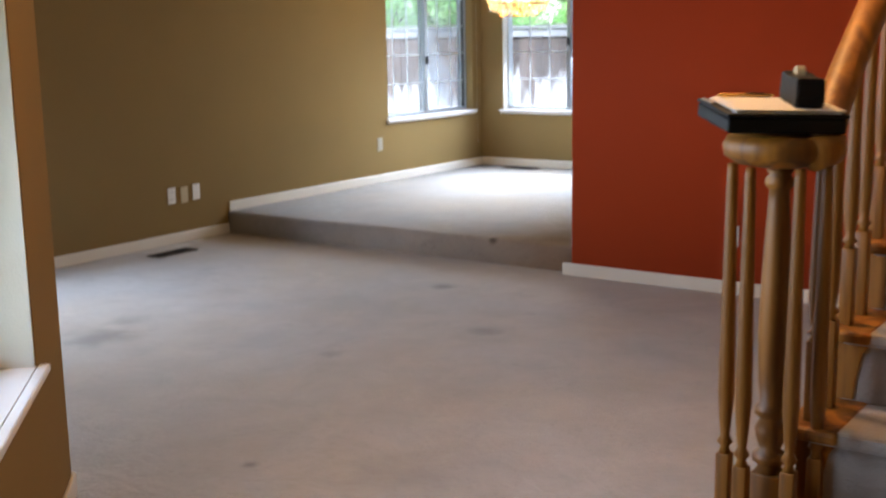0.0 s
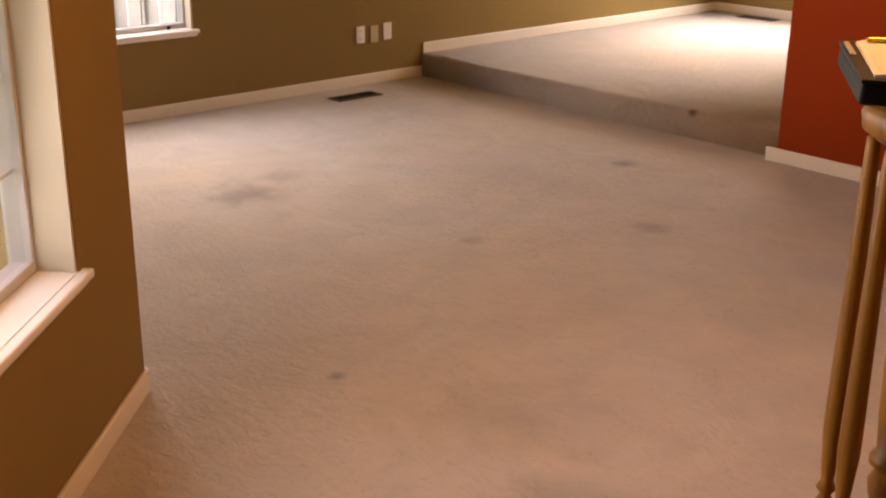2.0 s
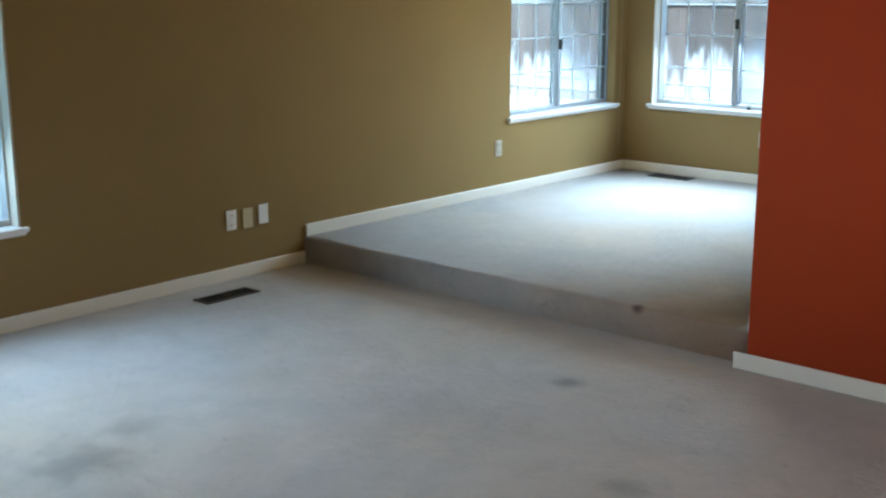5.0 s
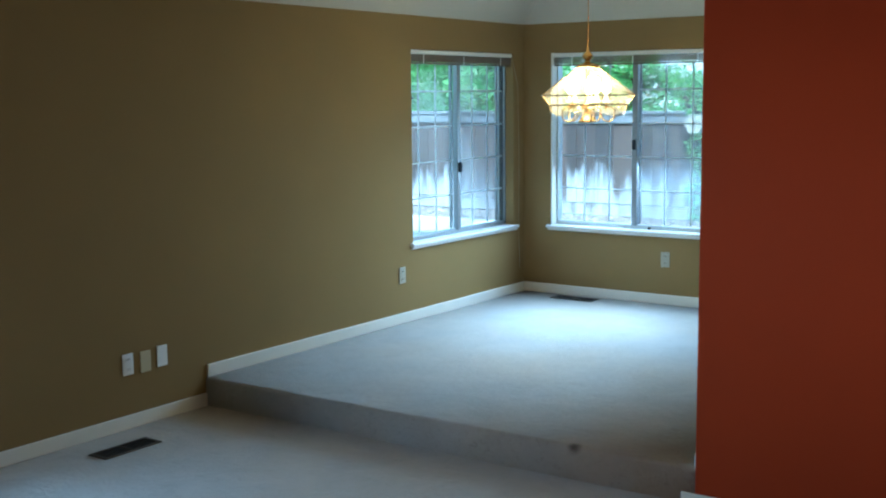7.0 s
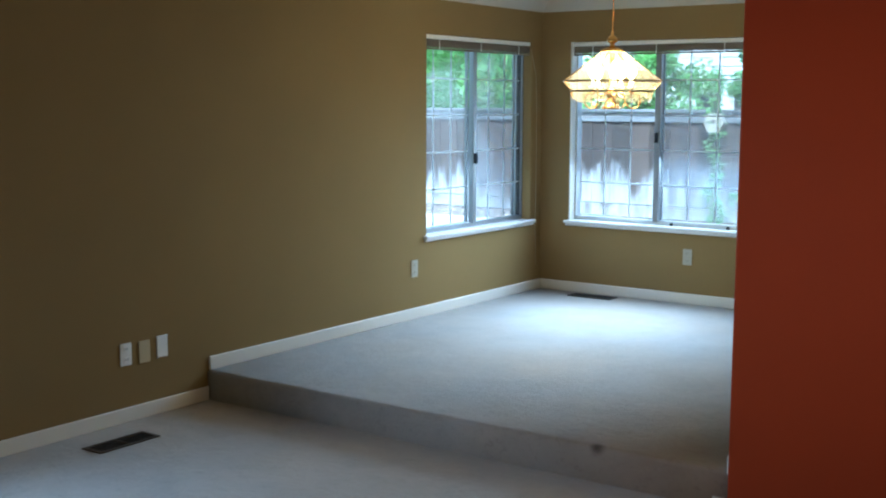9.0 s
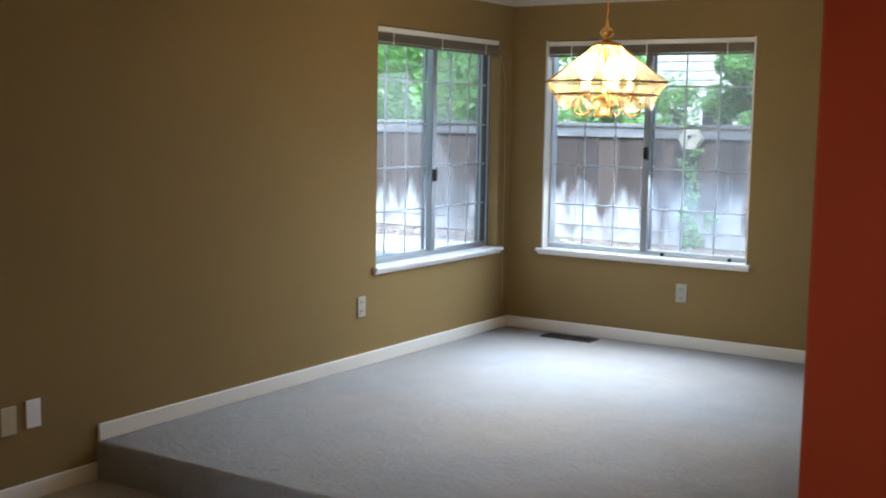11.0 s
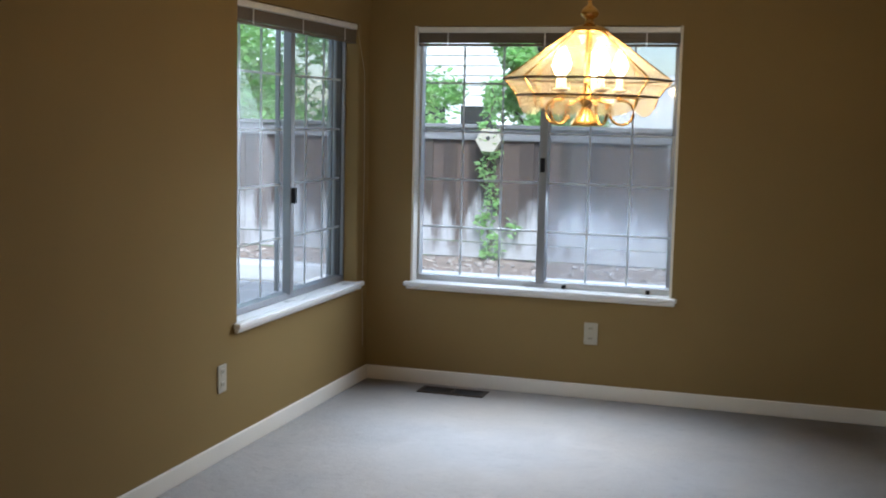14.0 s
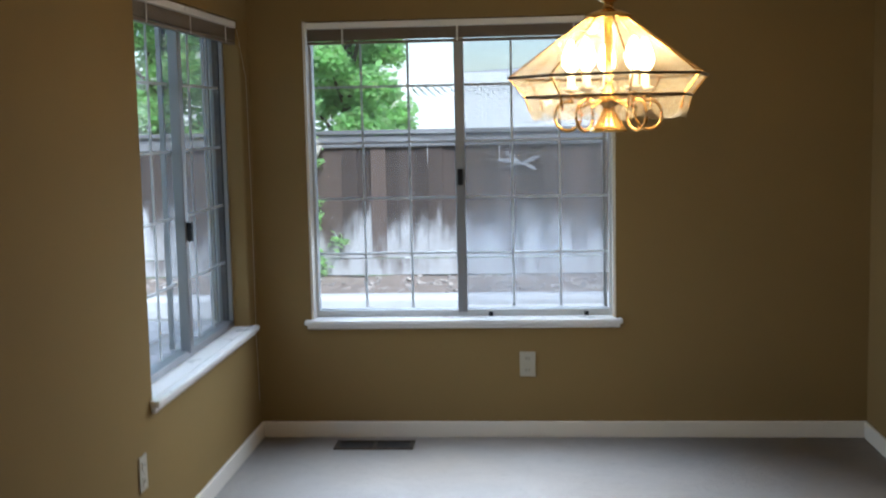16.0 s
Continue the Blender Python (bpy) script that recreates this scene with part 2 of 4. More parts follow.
def leaf_material(name, base, through_colour):
    """Leaves: a soft waxy face, with light coming through from behind."""
    m = mat(name, base, 0.55, var=0.35, scale=1.5, fine=8, bump=0.0, island=0.9)
    nt, n = m.node_tree, m.node_tree.nodes
    t, x = n.new("ShaderNodeBsdfTranslucent"), n.new("ShaderNodeMixShader")
    t.inputs[0].default_value = (*through_colour, 1)
    x.inputs[0].default_value = 0.52
    nt.links.new(n["Principled BSDF"].outputs[0], x.inputs[1])
    nt.links.new(t.outputs[0], x.inputs[2])
    nt.links.new(x.outputs[0], n["Material Output"].inputs[0])
    return m


WALL = mat("olive_tan_paint", (0.252, 0.174, 0.072), 0.92, var=0.06, scale=2.0, fine=260, bump=0.25, spec=0.02)
RED = mat("brick_red_paint", (0.42, 0.056, 0.011), 0.75, var=0.05, scale=2.5, fine=260, bump=0.25, spec=0.2)
CEIL = mat("ceiling_paint", (0.50, 0.455, 0.37), 0.9, var=0.03, scale=3, fine=160, bump=0.4)
TRIM = mat("cream_trim_paint", (0.76, 0.71, 0.62), 0.35, var=0.04, scale=6, fine=90, bump=0.05)
REVEAL = mat("reveal_plaster", (0.60, 0.55, 0.44), 0.8, var=0.05, scale=5, fine=160, bump=0.2)
SILL = mat("white_sill_paint", (0.82, 0.80, 0.77), 0.3, var=0.03, scale=6, fine=90, bump=0.05)
VINYL = mat("window_vinyl", (0.56, 0.57, 0.57), 0.4, var=0.03, scale=6, fine=90, bump=0.03)
SASH = mat("sash_aluminium", (0.55, 0.55, 0.54), 0.42, 0.2, var=0.05, scale=6, fine=90, bump=0.03)
ALU = mat("grey_aluminium", (0.30, 0.30, 0.30), 0.45, 0.6, var=0.06, scale=8, fine=90, bump=0.03)
IVORY = mat("ivory_plate", (0.42, 0.38, 0.29), 0.35, var=0.02, bump=0.02)
PLATE = mat("white_plate", (0.82, 0.80, 0.76), 0.3, var=0.02, bump=0.02)
TANPLATE = mat("tan_plate", (0.52, 0.44, 0.27), 0.35, var=0.03, bump=0.02)
DARK = mat("dark_slot", (0.02, 0.02, 0.02), 0.6, var=0.2)
VENT = mat("brown_enamel_steel", (0.055, 0.038, 0.025), 0.45, 0.3, var=0.2, scale=20)
BLIND = mat("taupe_slats", (0.17, 0.13, 0.09), 0.5, var=0.12, scale=30, island=0.4)
OAK = wood("honey_oak", (0.15, 0.054, 0.004), (0.40, 0.155, 0.010), 0.48)
BRASS = mat("polished_brass", (0.85, 0.52, 0.16), 0.22, 1.0, var=0.06, scale=12, bump=0.02)
CAME = mat("dark_brass_came", (0.10, 0.06, 0.025), 0.4, 0.8, var=0.1)
BLACK = mat("black_plastic", (0.008, 0.008, 0.009), 0.5, var=0.1, bump=0.05, spec=0.2)
PAPER = mat("paper_white", (0.80, 0.78, 0.74), 0.8, var=0.03, scale=10, bump=0.05)
CARPET = carpet_material()
# the bluish diffuse puts the veiling haze of the view into the panes
GLASS = pane_material("window_glass", gloss=0.03, extra=0.05, haze_colour=(0.74, 0.82, 0.88))
SHADE = pane_material("beveled_glass", (1.0, 0.95, 0.86), 0.05, 0.10)
SCREEN = screen_material()
BULB = glow("lit_bulb", (1.0, 0.78, 0.46), 20.0)
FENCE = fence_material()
PALEFENCE = fence_material("pale_fence", (0.27, 0.285, 0.31), (0.66, 0.67, 0.68), 0.4)
KERB = mat("kerb_concrete", (0.44, 0.43, 0.415), 0.85, var=0.15, scale=2.5, fine=60, bump=0.3)
FLAG = mat("flagstone", (0.20, 0.205, 0.21), 0.85, var=0.25, scale=3.5, fine=60, bump=0.4, per_object=0.9)
JOINT = mat("joint_sand", (0.11, 0.105, 0.095), 0.95, var=0.3, scale=9, fine=60, bump=0.5)
SOIL = mat("dry_soil", (0.20, 0.155, 0.12), 0.95, var=0.6, scale=11, fine=45, bump=0.9)
CHIPS = mat("bark_chips", (0.30, 0.26, 0.22), 0.9, var=0.3, scale=9, fine=60, bump=0.3, island=1.4)
GRASS = mat("dry_lawn", (0.16, 0.19, 0.09), 0.95, var=0.4, scale=3, fine=80, bump=0.8)
LEAF = leaf_material("maple_leaf", (0.19, 0.36, 0.11), (0.66, 0.88, 0.42))
HEDGELEAF = leaf_material("hedge_leaf", (0.09, 0.21, 0.065), (0.30, 0.50, 0.20))
BARK = mat("bark", (0.12, 0.09, 0.07), 0.9, var=0.35, scale=8, fine=40, bump=0.8, stretch=(1, 1, 0.3))
STUCCO = mat("white_stucco", (0.78, 0.77, 0.74), 0.9, var=0.04, scale=2, fine=60, bump=0.4)
SHINGLE = mat("grey_shingle", (0.45, 0.44, 0.43), 0.9, var=0.2, scale=6, fine=40, bump=0.5)
EXTWALL = mat("outside_siding", (0.68, 0.68, 0.66), 0.85, var=0.06, scale=3, fine=60, bump=0.3)

# ---- mesh helpers ----


def box(bm, x0, x1, y0, y1, z0, z1, bevel=0.0):
    r = bmesh.ops.create_cube(bm, size=1.0)
    vs = r["verts"]
    for v in vs:
        v.co = Vector(((x0 + x1) / 2 + v.co.x * (x1 - x0), (y0 + y1) / 2 + v.co.y * (y1 - y0), (z0 + z1) / 2 + v.co.z * (z1 - z0)))
    if bevel:
        es = list({e for v in vs for e in v.link_edges})
        bmesh.ops.bevel(bm, geom=es, offset=bevel, segments=2, affect="EDGES", profile=0.5)
    return vs


def lathe(bm, profile, x=0.0, y=0.0, n=16, cap=True):
    """A turned solid from (radius, z) pairs, bottom to top."""
    rings = []
    for r, z in profile:
        rings.append([bm.verts.new((x + r * math.cos(2 * math.pi * i / n), y + r * math.sin(2 * math.pi * i / n), z)) for i in range(n)])
    for a, b in zip(rings, rings[1:]):
        for i in range(n):
            bm.faces.new((a[i], a[(i + 1) % n], b[(i + 1) % n], b[i]))
    if cap:
        bm.faces.new(rings[0][::-1])
        bm.faces.new(rings[-1])


def tube(bm, path, radius, n=8, flat=1.0):
    """A round bar along a path of points; radius may be a list."""
    pts = [Vector(p) for p in path]
    rings = []
    for i, p in enumerate(pts):
        d = (pts[min(i + 1, len(pts) - 1)] - pts[max(i - 1, 0)]).normalized()
        side = d.cross(Vector((0, 0, 1)))
        side = side.normalized() if side.length > 1e-4 else Vector((1, 0, 0))
        up = side.cross(d).normalized()
        r = radius[i] if isinstance(radius, (list, tuple)) else radius
        rings.append([bm.verts.new(p + side * r * math.cos(2 * math.pi * k / n) + up * r * flat * math.sin(2 * math.pi * k / n)) for k in range(n)])
    for a, b in zip(rings, rings[1:]):
        for k in range(n):
            bm.faces.new((a[k], a[(k + 1) % n], b[(k + 1) % n], b[k]))
    bm.faces.new(rings[0][::-1])
    bm.faces.new(rings[-1])


def mesh_of(name, bm, material, smooth=False):
    bmesh.ops.recalc_face_normals(bm, faces=bm.faces)
    me = bpy.data.meshes.new(name)
    bm.to_mesh(me)
    bm.free()
    me.materials.append(material)
    if smooth:
        me.shade_auto_smooth(angle=radians(40)) if hasattr(me, "shade_auto_smooth") else me.shade_smooth()
    return me


def part(name, bm, material, parent=None, label="", smooth=False):
    ob = new(name, mesh_of(name, bm, material, smooth))
    if parent:
        ob.parent = parent
    if label:
        ob["label"] = label
    return ob


def boxes(name, spans, material, parent=None, label="", bevel=0.0):
    bm = bmesh.new()
    for s in spans:
        box(bm, *s, bevel=bevel)
    return part(name, bm, material, parent, label)


def structure(ob, label, category):
    return tagged(ob, label, category, kind="structure")


# ---- plan ----
XL, YF, YS, H = -6.335, 9.745, 6.20, 0.163     # left wall, far wall, step, step height
XRED, YRED = -3.335, 6.13                     # end and face of the red wall
XD = -3.565                                   # right wall of the dining room
TOP, PLATE_Z, FLAT_Z, RUN = 2.75, 2.31, 2.57, 0.37
XS, XE = -0.80, 0.32                          # open side of the stairs and the wall beyond them
BASE = 0.077
W0 = (2.72, 4.36, 0.515, 2.08)                # living window in the left wall: y, y, z, z
W1 = (8.215, 9.60, 0.72, 2.08)                # dining window in the left wall
W2 = (-6.085, -4.685, 0.72, 2.08)             # dining window in the far wall
T = 0.17

# ---- shell ----
bm = bmesh.new()
bm.faces.new([bm.verts.new((x, y, 0.0)) for x, y in ((XL - 0.1, 2.15), (-3.08, 2.15), (-1.83, 0.90), (-1.83, -1.88), (XE + 0.1, -1.88), (XE + 0.1, YS + 0.05), (XL - 0.1, YS + 0.05))])
r = bmesh.ops.extrude_face_region(bm, geom=bm.faces[:])
for g in r["geom"]:
    if isinstance(g, bmesh.types.BMVert):
        g.co.z = -0.2
floor = structure(part("floor", bm, CARPET), "stained light grey-beige cut-pile carpet of the lower room", "carpet floor")
bm = bmesh.new()
vs = box(bm, XL - T, XD + 0.4, YS, YF + T, -0.2, H)
es = [e for e in bm.edges if all(abs(v.co.y - YS) < 1e-4 and abs(v.co.z - H) < 1e-4 for v in e.verts)]
bmesh.ops.bevel(bm, geom=es, offset=0.022, segments=4, affect="EDGES", profile=0.5)
structure(part("floor_dining", bm, CARPET, smooth=True), "raised dining floor in grey-beige carpet with a carpeted step", "carpet floor")

y0, y1 = 2.237, YF
structure(boxes("wall_west", [
    (XL - T, XL, y0 - T, W0[0], -0.2, TOP), (XL - T, XL, W0[0], W0[1], -0.2, W0[2] - 0.03), (XL - T, XL, W0[0], W0[1], W0[3], TOP),
    (XL - T, XL, W0[1], W1[0], -0.2, TOP), (XL - T, XL, W1[0], W1[1], -0.2, W1[2] - 0.03), (XL - T, XL, W1[0], W1[1], W1[3], TOP),
    (XL - T, XL, W1[1], YF + T, -0.2, TOP)], WALL), "long olive-tan painted drywall with two windows", "wall")
structure(boxes("wall_north", [
    (XL, W2[0], YF, YF + T, -0.2, TOP), (W2[0], W2[1], YF, YF + T, -0.2, W2[2] - 0.03), (W2[0], W2[1], YF, YF + T, W2[3], TOP),
    (W2[1], XD + 0.3, YF, YF + T, -0.2, TOP)], WALL), "olive-tan painted drywall with a wide window", "wall")
structure(boxes("wall_dining_east", [(XD, XD + 0.12, 8.75, YF, -0.2, TOP)], WALL), "olive-tan painted drywall closing the dining room", "wall")
structure(boxes("wall_dining_return", [(XD + 0.12, XRED + 0.17, 8.75, 8.87, -0.2, TOP)], WALL), "short olive-tan return wall of the dining room", "wall")
structure(boxes("wall_dining_side", [(XRED + 0.05, XRED + 0.17, YRED + 0.125, 8.75, -0.2, TOP)], WALL), "olive-tan painted side wall of the dining room", "wall")
bm = bmesh.new()
vs = box(bm, XRED, XE, YRED, YRED + 0.125, -0.2, TOP)
es = [e for e in bm.edges if all(abs(v.co.x - XRED) < 1e-4 for v in e.verts) and abs(e.verts[0].co.z - e.verts[1].co.z) > 1]
bmesh.ops.bevel(bm, geom=es, offset=0.016, segments=4, affect="EDGES", profile=0.5)
structure(part("wall_red", bm, RED, smooth=True), "brick-red painted accent wall with a rounded corner", "wall")
structure(boxes("wall_south", [(XL, -3.060, y0 - T, y0, -0.2, TOP)], WALL), "olive-tan painted drywall beside the entry", "wall")
structure(boxes("wall_stair", [(XE, XE + T, -1.8, YRED + 0.125, -0.2, 5.2)], WALL), "olive-tan painted drywall beside the stairs", "wall")
structure(boxes("wall_entry", [(-1.75 - T, -1.75, -1.8, 0.95, -0.2, TOP), (-1.75 - T, XE + T, -1.8 - T, -1.8, -0.2, 5.2)], WALL), "olive-tan painted entry walls", "wall")

# angled wall with its window: built along its own axis, then turned
ANGLED = Matrix.Translation((-3.060, 2.237, 0)) @ Matrix.Rotation(radians(-45), 4, "Z")
NW = (0.45, 1.62, 0.57, 2.08)                 # along the wall, along the wall, z, z
LEN = 1.82


def angled(ob):
    ob.matrix_world = ANGLED @ ob.matrix_world
    return ob


structure(angled(boxes("wall_angled", [(0, NW[0], -T, 0, -0.2, TOP), (NW[0], NW[1], -T, 0, -0.2, NW[2] - 0.03), (NW[0], NW[1], -T, 0, NW[3], TOP),
                                       (NW[1], LEN, -T, 0, -0.2, TOP)], WALL)), "angled olive-tan wall with a window beside the entry", "wall")

# ceiling: slopes up from the outer walls to a flat
bm = bmesh.new()
v = [bm.verts.new(c) for c in (
    (XL, 2.0, PLATE_Z), (XL, YF, PLATE_Z), (XE, YF, PLATE_Z), (XL + RUN, 2.0, FLAT_Z), (XL + RUN, YF - RUN, FLAT_Z), (XE, YF - RUN, FLAT_Z), (XE, 2.0, FLAT_Z),
    (XL - T, 2.0, PLATE_Z), (XL - T, YF + T, PLATE_Z), (XE, YF + T, PLATE_Z))]
for f in ((0, 1, 4, 3), (1, 2, 5, 4), (3, 4, 5, 6), (7, 8, 1, 0), (8, 9, 2, 1)):
    bm.faces.new([v[i] for i in f])
bmesh.ops.recalc_face_normals(bm, faces=bm.faces)
r = bmesh.ops.extrude_face_region(bm, geom=bm.faces[:])
for g in r["geom"]:
    if isinstance(g, bmesh.types.BMVert):
        g.co.z += 0.5
structure(part("ceiling", bm, CEIL), "off-white textured ceiling sloping up from the outer walls", "ceiling")
structure(boxes("ceiling_entry", [(-3.2, XE + T, -1.9, 2.0, FLAT_Z, FLAT_Z + 0.3)], CEIL), "off-white flat entry ceiling", "ceiling")

# ---- baseboards ----


def baseboard(name, spans):
    bm = bmesh.new()
    for s in spans:
        box(bm, *s, bevel=0.005)
    return structure(part(name, bm, TRIM), "cream painted baseboard", "baseboard")


D = 0.014
baseboard("baseboard_west", [(XL, XL + D, y0, YS - 0.002, 0, BASE)])
baseboard("baseboard_dining_west", [(XL, XL + D, YS + 0.008, YF - D, H, H + BASE)])
baseboard("baseboard_north", [(XL, XD, YF - D, YF, H, H + BASE)])
baseboard("baseboard_dining_east", [(XD - D, XD, 8.75, YF - D, H, H + BASE)])
baseboard("baseboard_red", [(XRED - 0.055, XS, YRED - D, YRED, 0, BASE), (XRED - D, XRED, YRED + 0.03, YRED + 0.125, H, H + BASE)])
angled(baseboard("baseboard_angled", [(-0.008, LEN, 0, D, 0, BASE)]))
baseboard("baseboard_south", [(XL + D, -3.060, y0, y0 + D, 0, BASE)])

# ---- windows ----


def window(name, width, z0, z1, rows, m, label, screen_side=0, frame_mat=None, cols=3, latch=0.50, lining=None, fy0=0.075, shade_strip=False, stops=True):
    """A two-sash sliding window in an opening: x along the wall, +y out of the room, the room's wall face at y = 0."""
    fm = frame_mat or VINYL
    root = structure(new(name), label, "window")
    fy1 = fy0 + 0.060
    # reveal lining, outer frame, meeting stile
    boxes("window_reveal", [(0, 0.012, 0.003, fy0, z0, z1), (width - 0.012, width, 0.003, fy0, z0, z1)], lining or TRIM, root, "cream painted reveal")
    boxes("window_frame", [(0, 0.024, fy0, fy1, z0, z1), (width - 0.024, width, fy0, fy1, z0, z1), (0.024, width - 0.024, fy0, fy1, z0, z0 + 0.030),
                           (0.024, width - 0.024, fy0, fy1, z1 - 0.035, z1)], fm, root, bevel=0.003)
    # added dark strip: paints the back-lit shade along the right jamb
    if shade_strip:
        boxes("frame_shade", [(width - 0.029, width - 0.024, fy0 + 0.018, fy0 + 0.046, z0 + 0.030, z1 - 0.035)], DARK, root, "dark strip standing in for shade on the frame")
    boxes("outer_jamb", [(0, 0.006, fy1, T + 0.01, z0, z1), (width - 0.006, width, fy1, T + 0.01, z0, z1)], EXTWALL, root)
    mid = width / 2
    boxes("meeting_stile", [(mid - 0.022, mid + 0.022, fy0 - 0.012, fy0 + 0.03, z0 + 0.02, z1 - 0.02)], ALU, root, "grey aluminium meeting stile", 0.004)
    boxes("latch", [(mid - 0.012, mid + 0.012, fy0 - 0.032, fy0 - 0.011, z0 + latch, z0 + latch + 0.075)], BLACK, root, "black latch", 0.003)
    for lo, hi, y in ((0.029, mid - 0.02, fy0 + 0.030), (mid + 0.02, width - 0.029, fy0 + 0.018)):
        p = boxes("pane", [(lo, hi, y, y + 0.004, z0 + 0.035, z1 - 0.035)], GLASS, root, "clear window glass")
        p.visible_shadow = False
        cw = (hi - lo) / cols
        rh = (z1 - z0 - 0.07) / rows
        for k in range(1, cols):
            boxes("muntin", [(lo + cw * k - 0.0055, lo + cw * k + 0.0055, y + 0.006, y + 0.014, z0 + 0.035, z1 - 0.035)], VINYL, root, bevel=0.002)
        for k in range(1, rows):
            zz = z0 + 0.035 + rh * k
            boxes("muntin", [(lo, hi, y + 0.005, y + 0.013, zz - 0.0055, zz + 0.0055)], VINYL, root, bevel=0.002)
    for x in (mid + 0.12, width - 0.14) if stops else ():
        boxes("sash_stop", [(x, x + 0.02, fy0 - 0.014, fy0 + 0.005, z0, z0 + 0.02)], BLACK, root, "small black sash stop", 0.002)
    if screen_side:
        lo, hi = (mid, width - 0.03) if screen_side > 0 else (0.03, mid)
        s = boxes("insect_screen", [(lo + 0.01, hi - 0.01, fy1 + 0.012, fy1 + 0.014, z0 + 0.04, z1 - 0.04)], SCREEN, root, "grey insect screen")
        s.visible_shadow = False
        boxes("screen_frame", [(lo, lo + 0.018, fy1 + 0.004, fy1 + 0.022, z0 + 0.03, z1 - 0.03), (hi - 0.018, hi, fy1 + 0.004, fy1 + 0.022, z0 + 0.03, z1 - 0.03)], ALU, root)
    # sill with a nosing and an apron
    bm = bmesh.new()
    box(bm, 0.0, width, 0.0, fy0, z0 - 0.03, z0)
    box(bm, -0.028, width + 0.028, -0.034, -0.001, z0 - 0.024, z0, bevel=0.006)
    box(bm, -0.018, width + 0.018, -0.018, -0.001, z0 - 0.042, z0 - 0.025, bevel=0.004)
    part("window_sill", bm, SILL, root, "white painted sill with a moulded apron")
    root.matrix_world = m
    return root


def blind(width, z1, m, label, cord=0.0):
    """A raised mini blind: head rail, gathered slats, bottom rail, tilt wand."""
    root = tagged(new("mini_blind"), label, "blind", group="raised mini blinds")
    boxes("headrail", [(0.015, width - 0.015, 0.012, 0.045, z1 - 0.032, z1 - 0.004)], SILL, root, "white head rail", 0.003)
    bm = bmesh.new()
    for k in range(11):
        z = z1 - 0.036 - 0.0046 * k
        box(bm, 0.018, width - 0.018, 0.016 + 0.001 * (k % 3), 0.041 + 0.001 * (k % 2), z - 0.0034, z)
    part("slats", bm, BLIND, root, "gathered taupe slats")
    boxes("bottom_rail", [(0.018, width - 0.018, 0.016, 0.042, z1 - 0.103, z1 - 0.090)], BLIND, root, bevel=0.003)
    for x in (0.18, width / 2, width - 0.18):
        boxes("ladder_tape", [(x - 0.004, x + 0.004, 0.0135, 0.0155, z1 - 0.10, z1 - 0.032)], SILL, root)
    if cord:
        bm = bmesh.new()
        tube(bm, [(width - 0.02, 0.008, z1 - 0.04), (width + 0.035, -0.012, z1 - 0.25), (width + 0.052, -0.012, z1 - 0.8), (width + 0.050, -0.010, cord + 0.3), (width + 0.062, -0.012, cord)], 0.0011, 6)
        part("pull_cord", bm, IVORY, root, "thin white pull cord")
    root.matrix_world = m
    return root


w0m = Matrix.Translation((XL, W0[0], 0)) @ Matrix.Rotation(radians(90), 4, "Z")
w1m = Matrix.Translation((XL, W1[0], 0)) @ Matrix.Rotation(radians(90), 4, "Z")
w2m = Matrix.Translation((W2[0], YF, 0))
# the angled wall's room side faces its local +y: turn the window half round
nwm = ANGLED @ Matrix.Translation((NW[1], 0, 0)) @ Matrix.Rotation(radians(180), 4, "Z")
# window_1's frame is darker than window_2's: its back-lit shade is in the colour
window("window_1", W1[1] - W1[0], W1[2], W1[3], 5, w1m, "sliding window with white grilles and a garden view", screen_side=1, latch=0.46, frame_mat=ALU, lining=WALL, shade_strip=True, stops=False)
window("window_2", W2[1] - W2[0], W2[2], W2[3], 5, w2m, "wide sliding window with white grilles and a garden view", screen_side=1, latch=0.61, frame_mat=SASH)
window("window_3", W0[1] - W0[0], W0[2], W0[3], 6, w0m, "wide low sliding window looking onto a hedge", frame_mat=SASH, lining=REVEAL)
window("window_4", NW[1] - NW[0], NW[2], NW[3], 6, nwm, "white gridded window in the angled entry wall", cols=2, fy0=0.105, lining=REVEAL, stops=False)
blind(W1[1] - W1[0], W1[3], w1m, "raised taupe mini blind above the sliding window", cord=0.36)
blind(W2[1] - W2[0], W2[3], w2m, "raised taupe mini blind above the wide window")
blind(W0[1] - W0[0], W0[3], w0m, "raised taupe mini blind above the low window")

# ---- outlets and vents ----


def outlet(m, material, label, slots=True, category="outlet"):
    """A wall plate: local x along the wall, local -y out into the room."""
    root = tagged(new("outlet"), label, category)
    boxes("plate", [(-0.036, 0.036, -0.006, -0.0005, -0.058, 0.058)], material, root, bevel=0.003)
    if slots:
        for zc in (-0.027, 0.027):
            boxes("socket", [(-0.017, 0.017, -0.0085, -0.0055, zc - 0.015, zc + 0.015)], material, root, bevel=0.002)
            boxes("slot", [(-0.008, -0.005, -0.0092, -0.0084, zc - 0.004, zc + 0.006), (0.005, 0.008, -0.0092, -0.0084, zc - 0.004, zc + 0.006)], DARK, root)
    bm = bmesh.new()
    lathe(bm, [(0.003, 0.0), (0.003, 0.0015)], n=8)
    s = part("screw", bm, material, root)
    s.matrix_local = pose(0, -0.0055, 0, 90)
    root.matrix_world = m
    return root


def on_left(y, z):
    return Matrix.Translation((XL, y, z)) @ Matrix.Rotation(radians(90), 4, "Z")


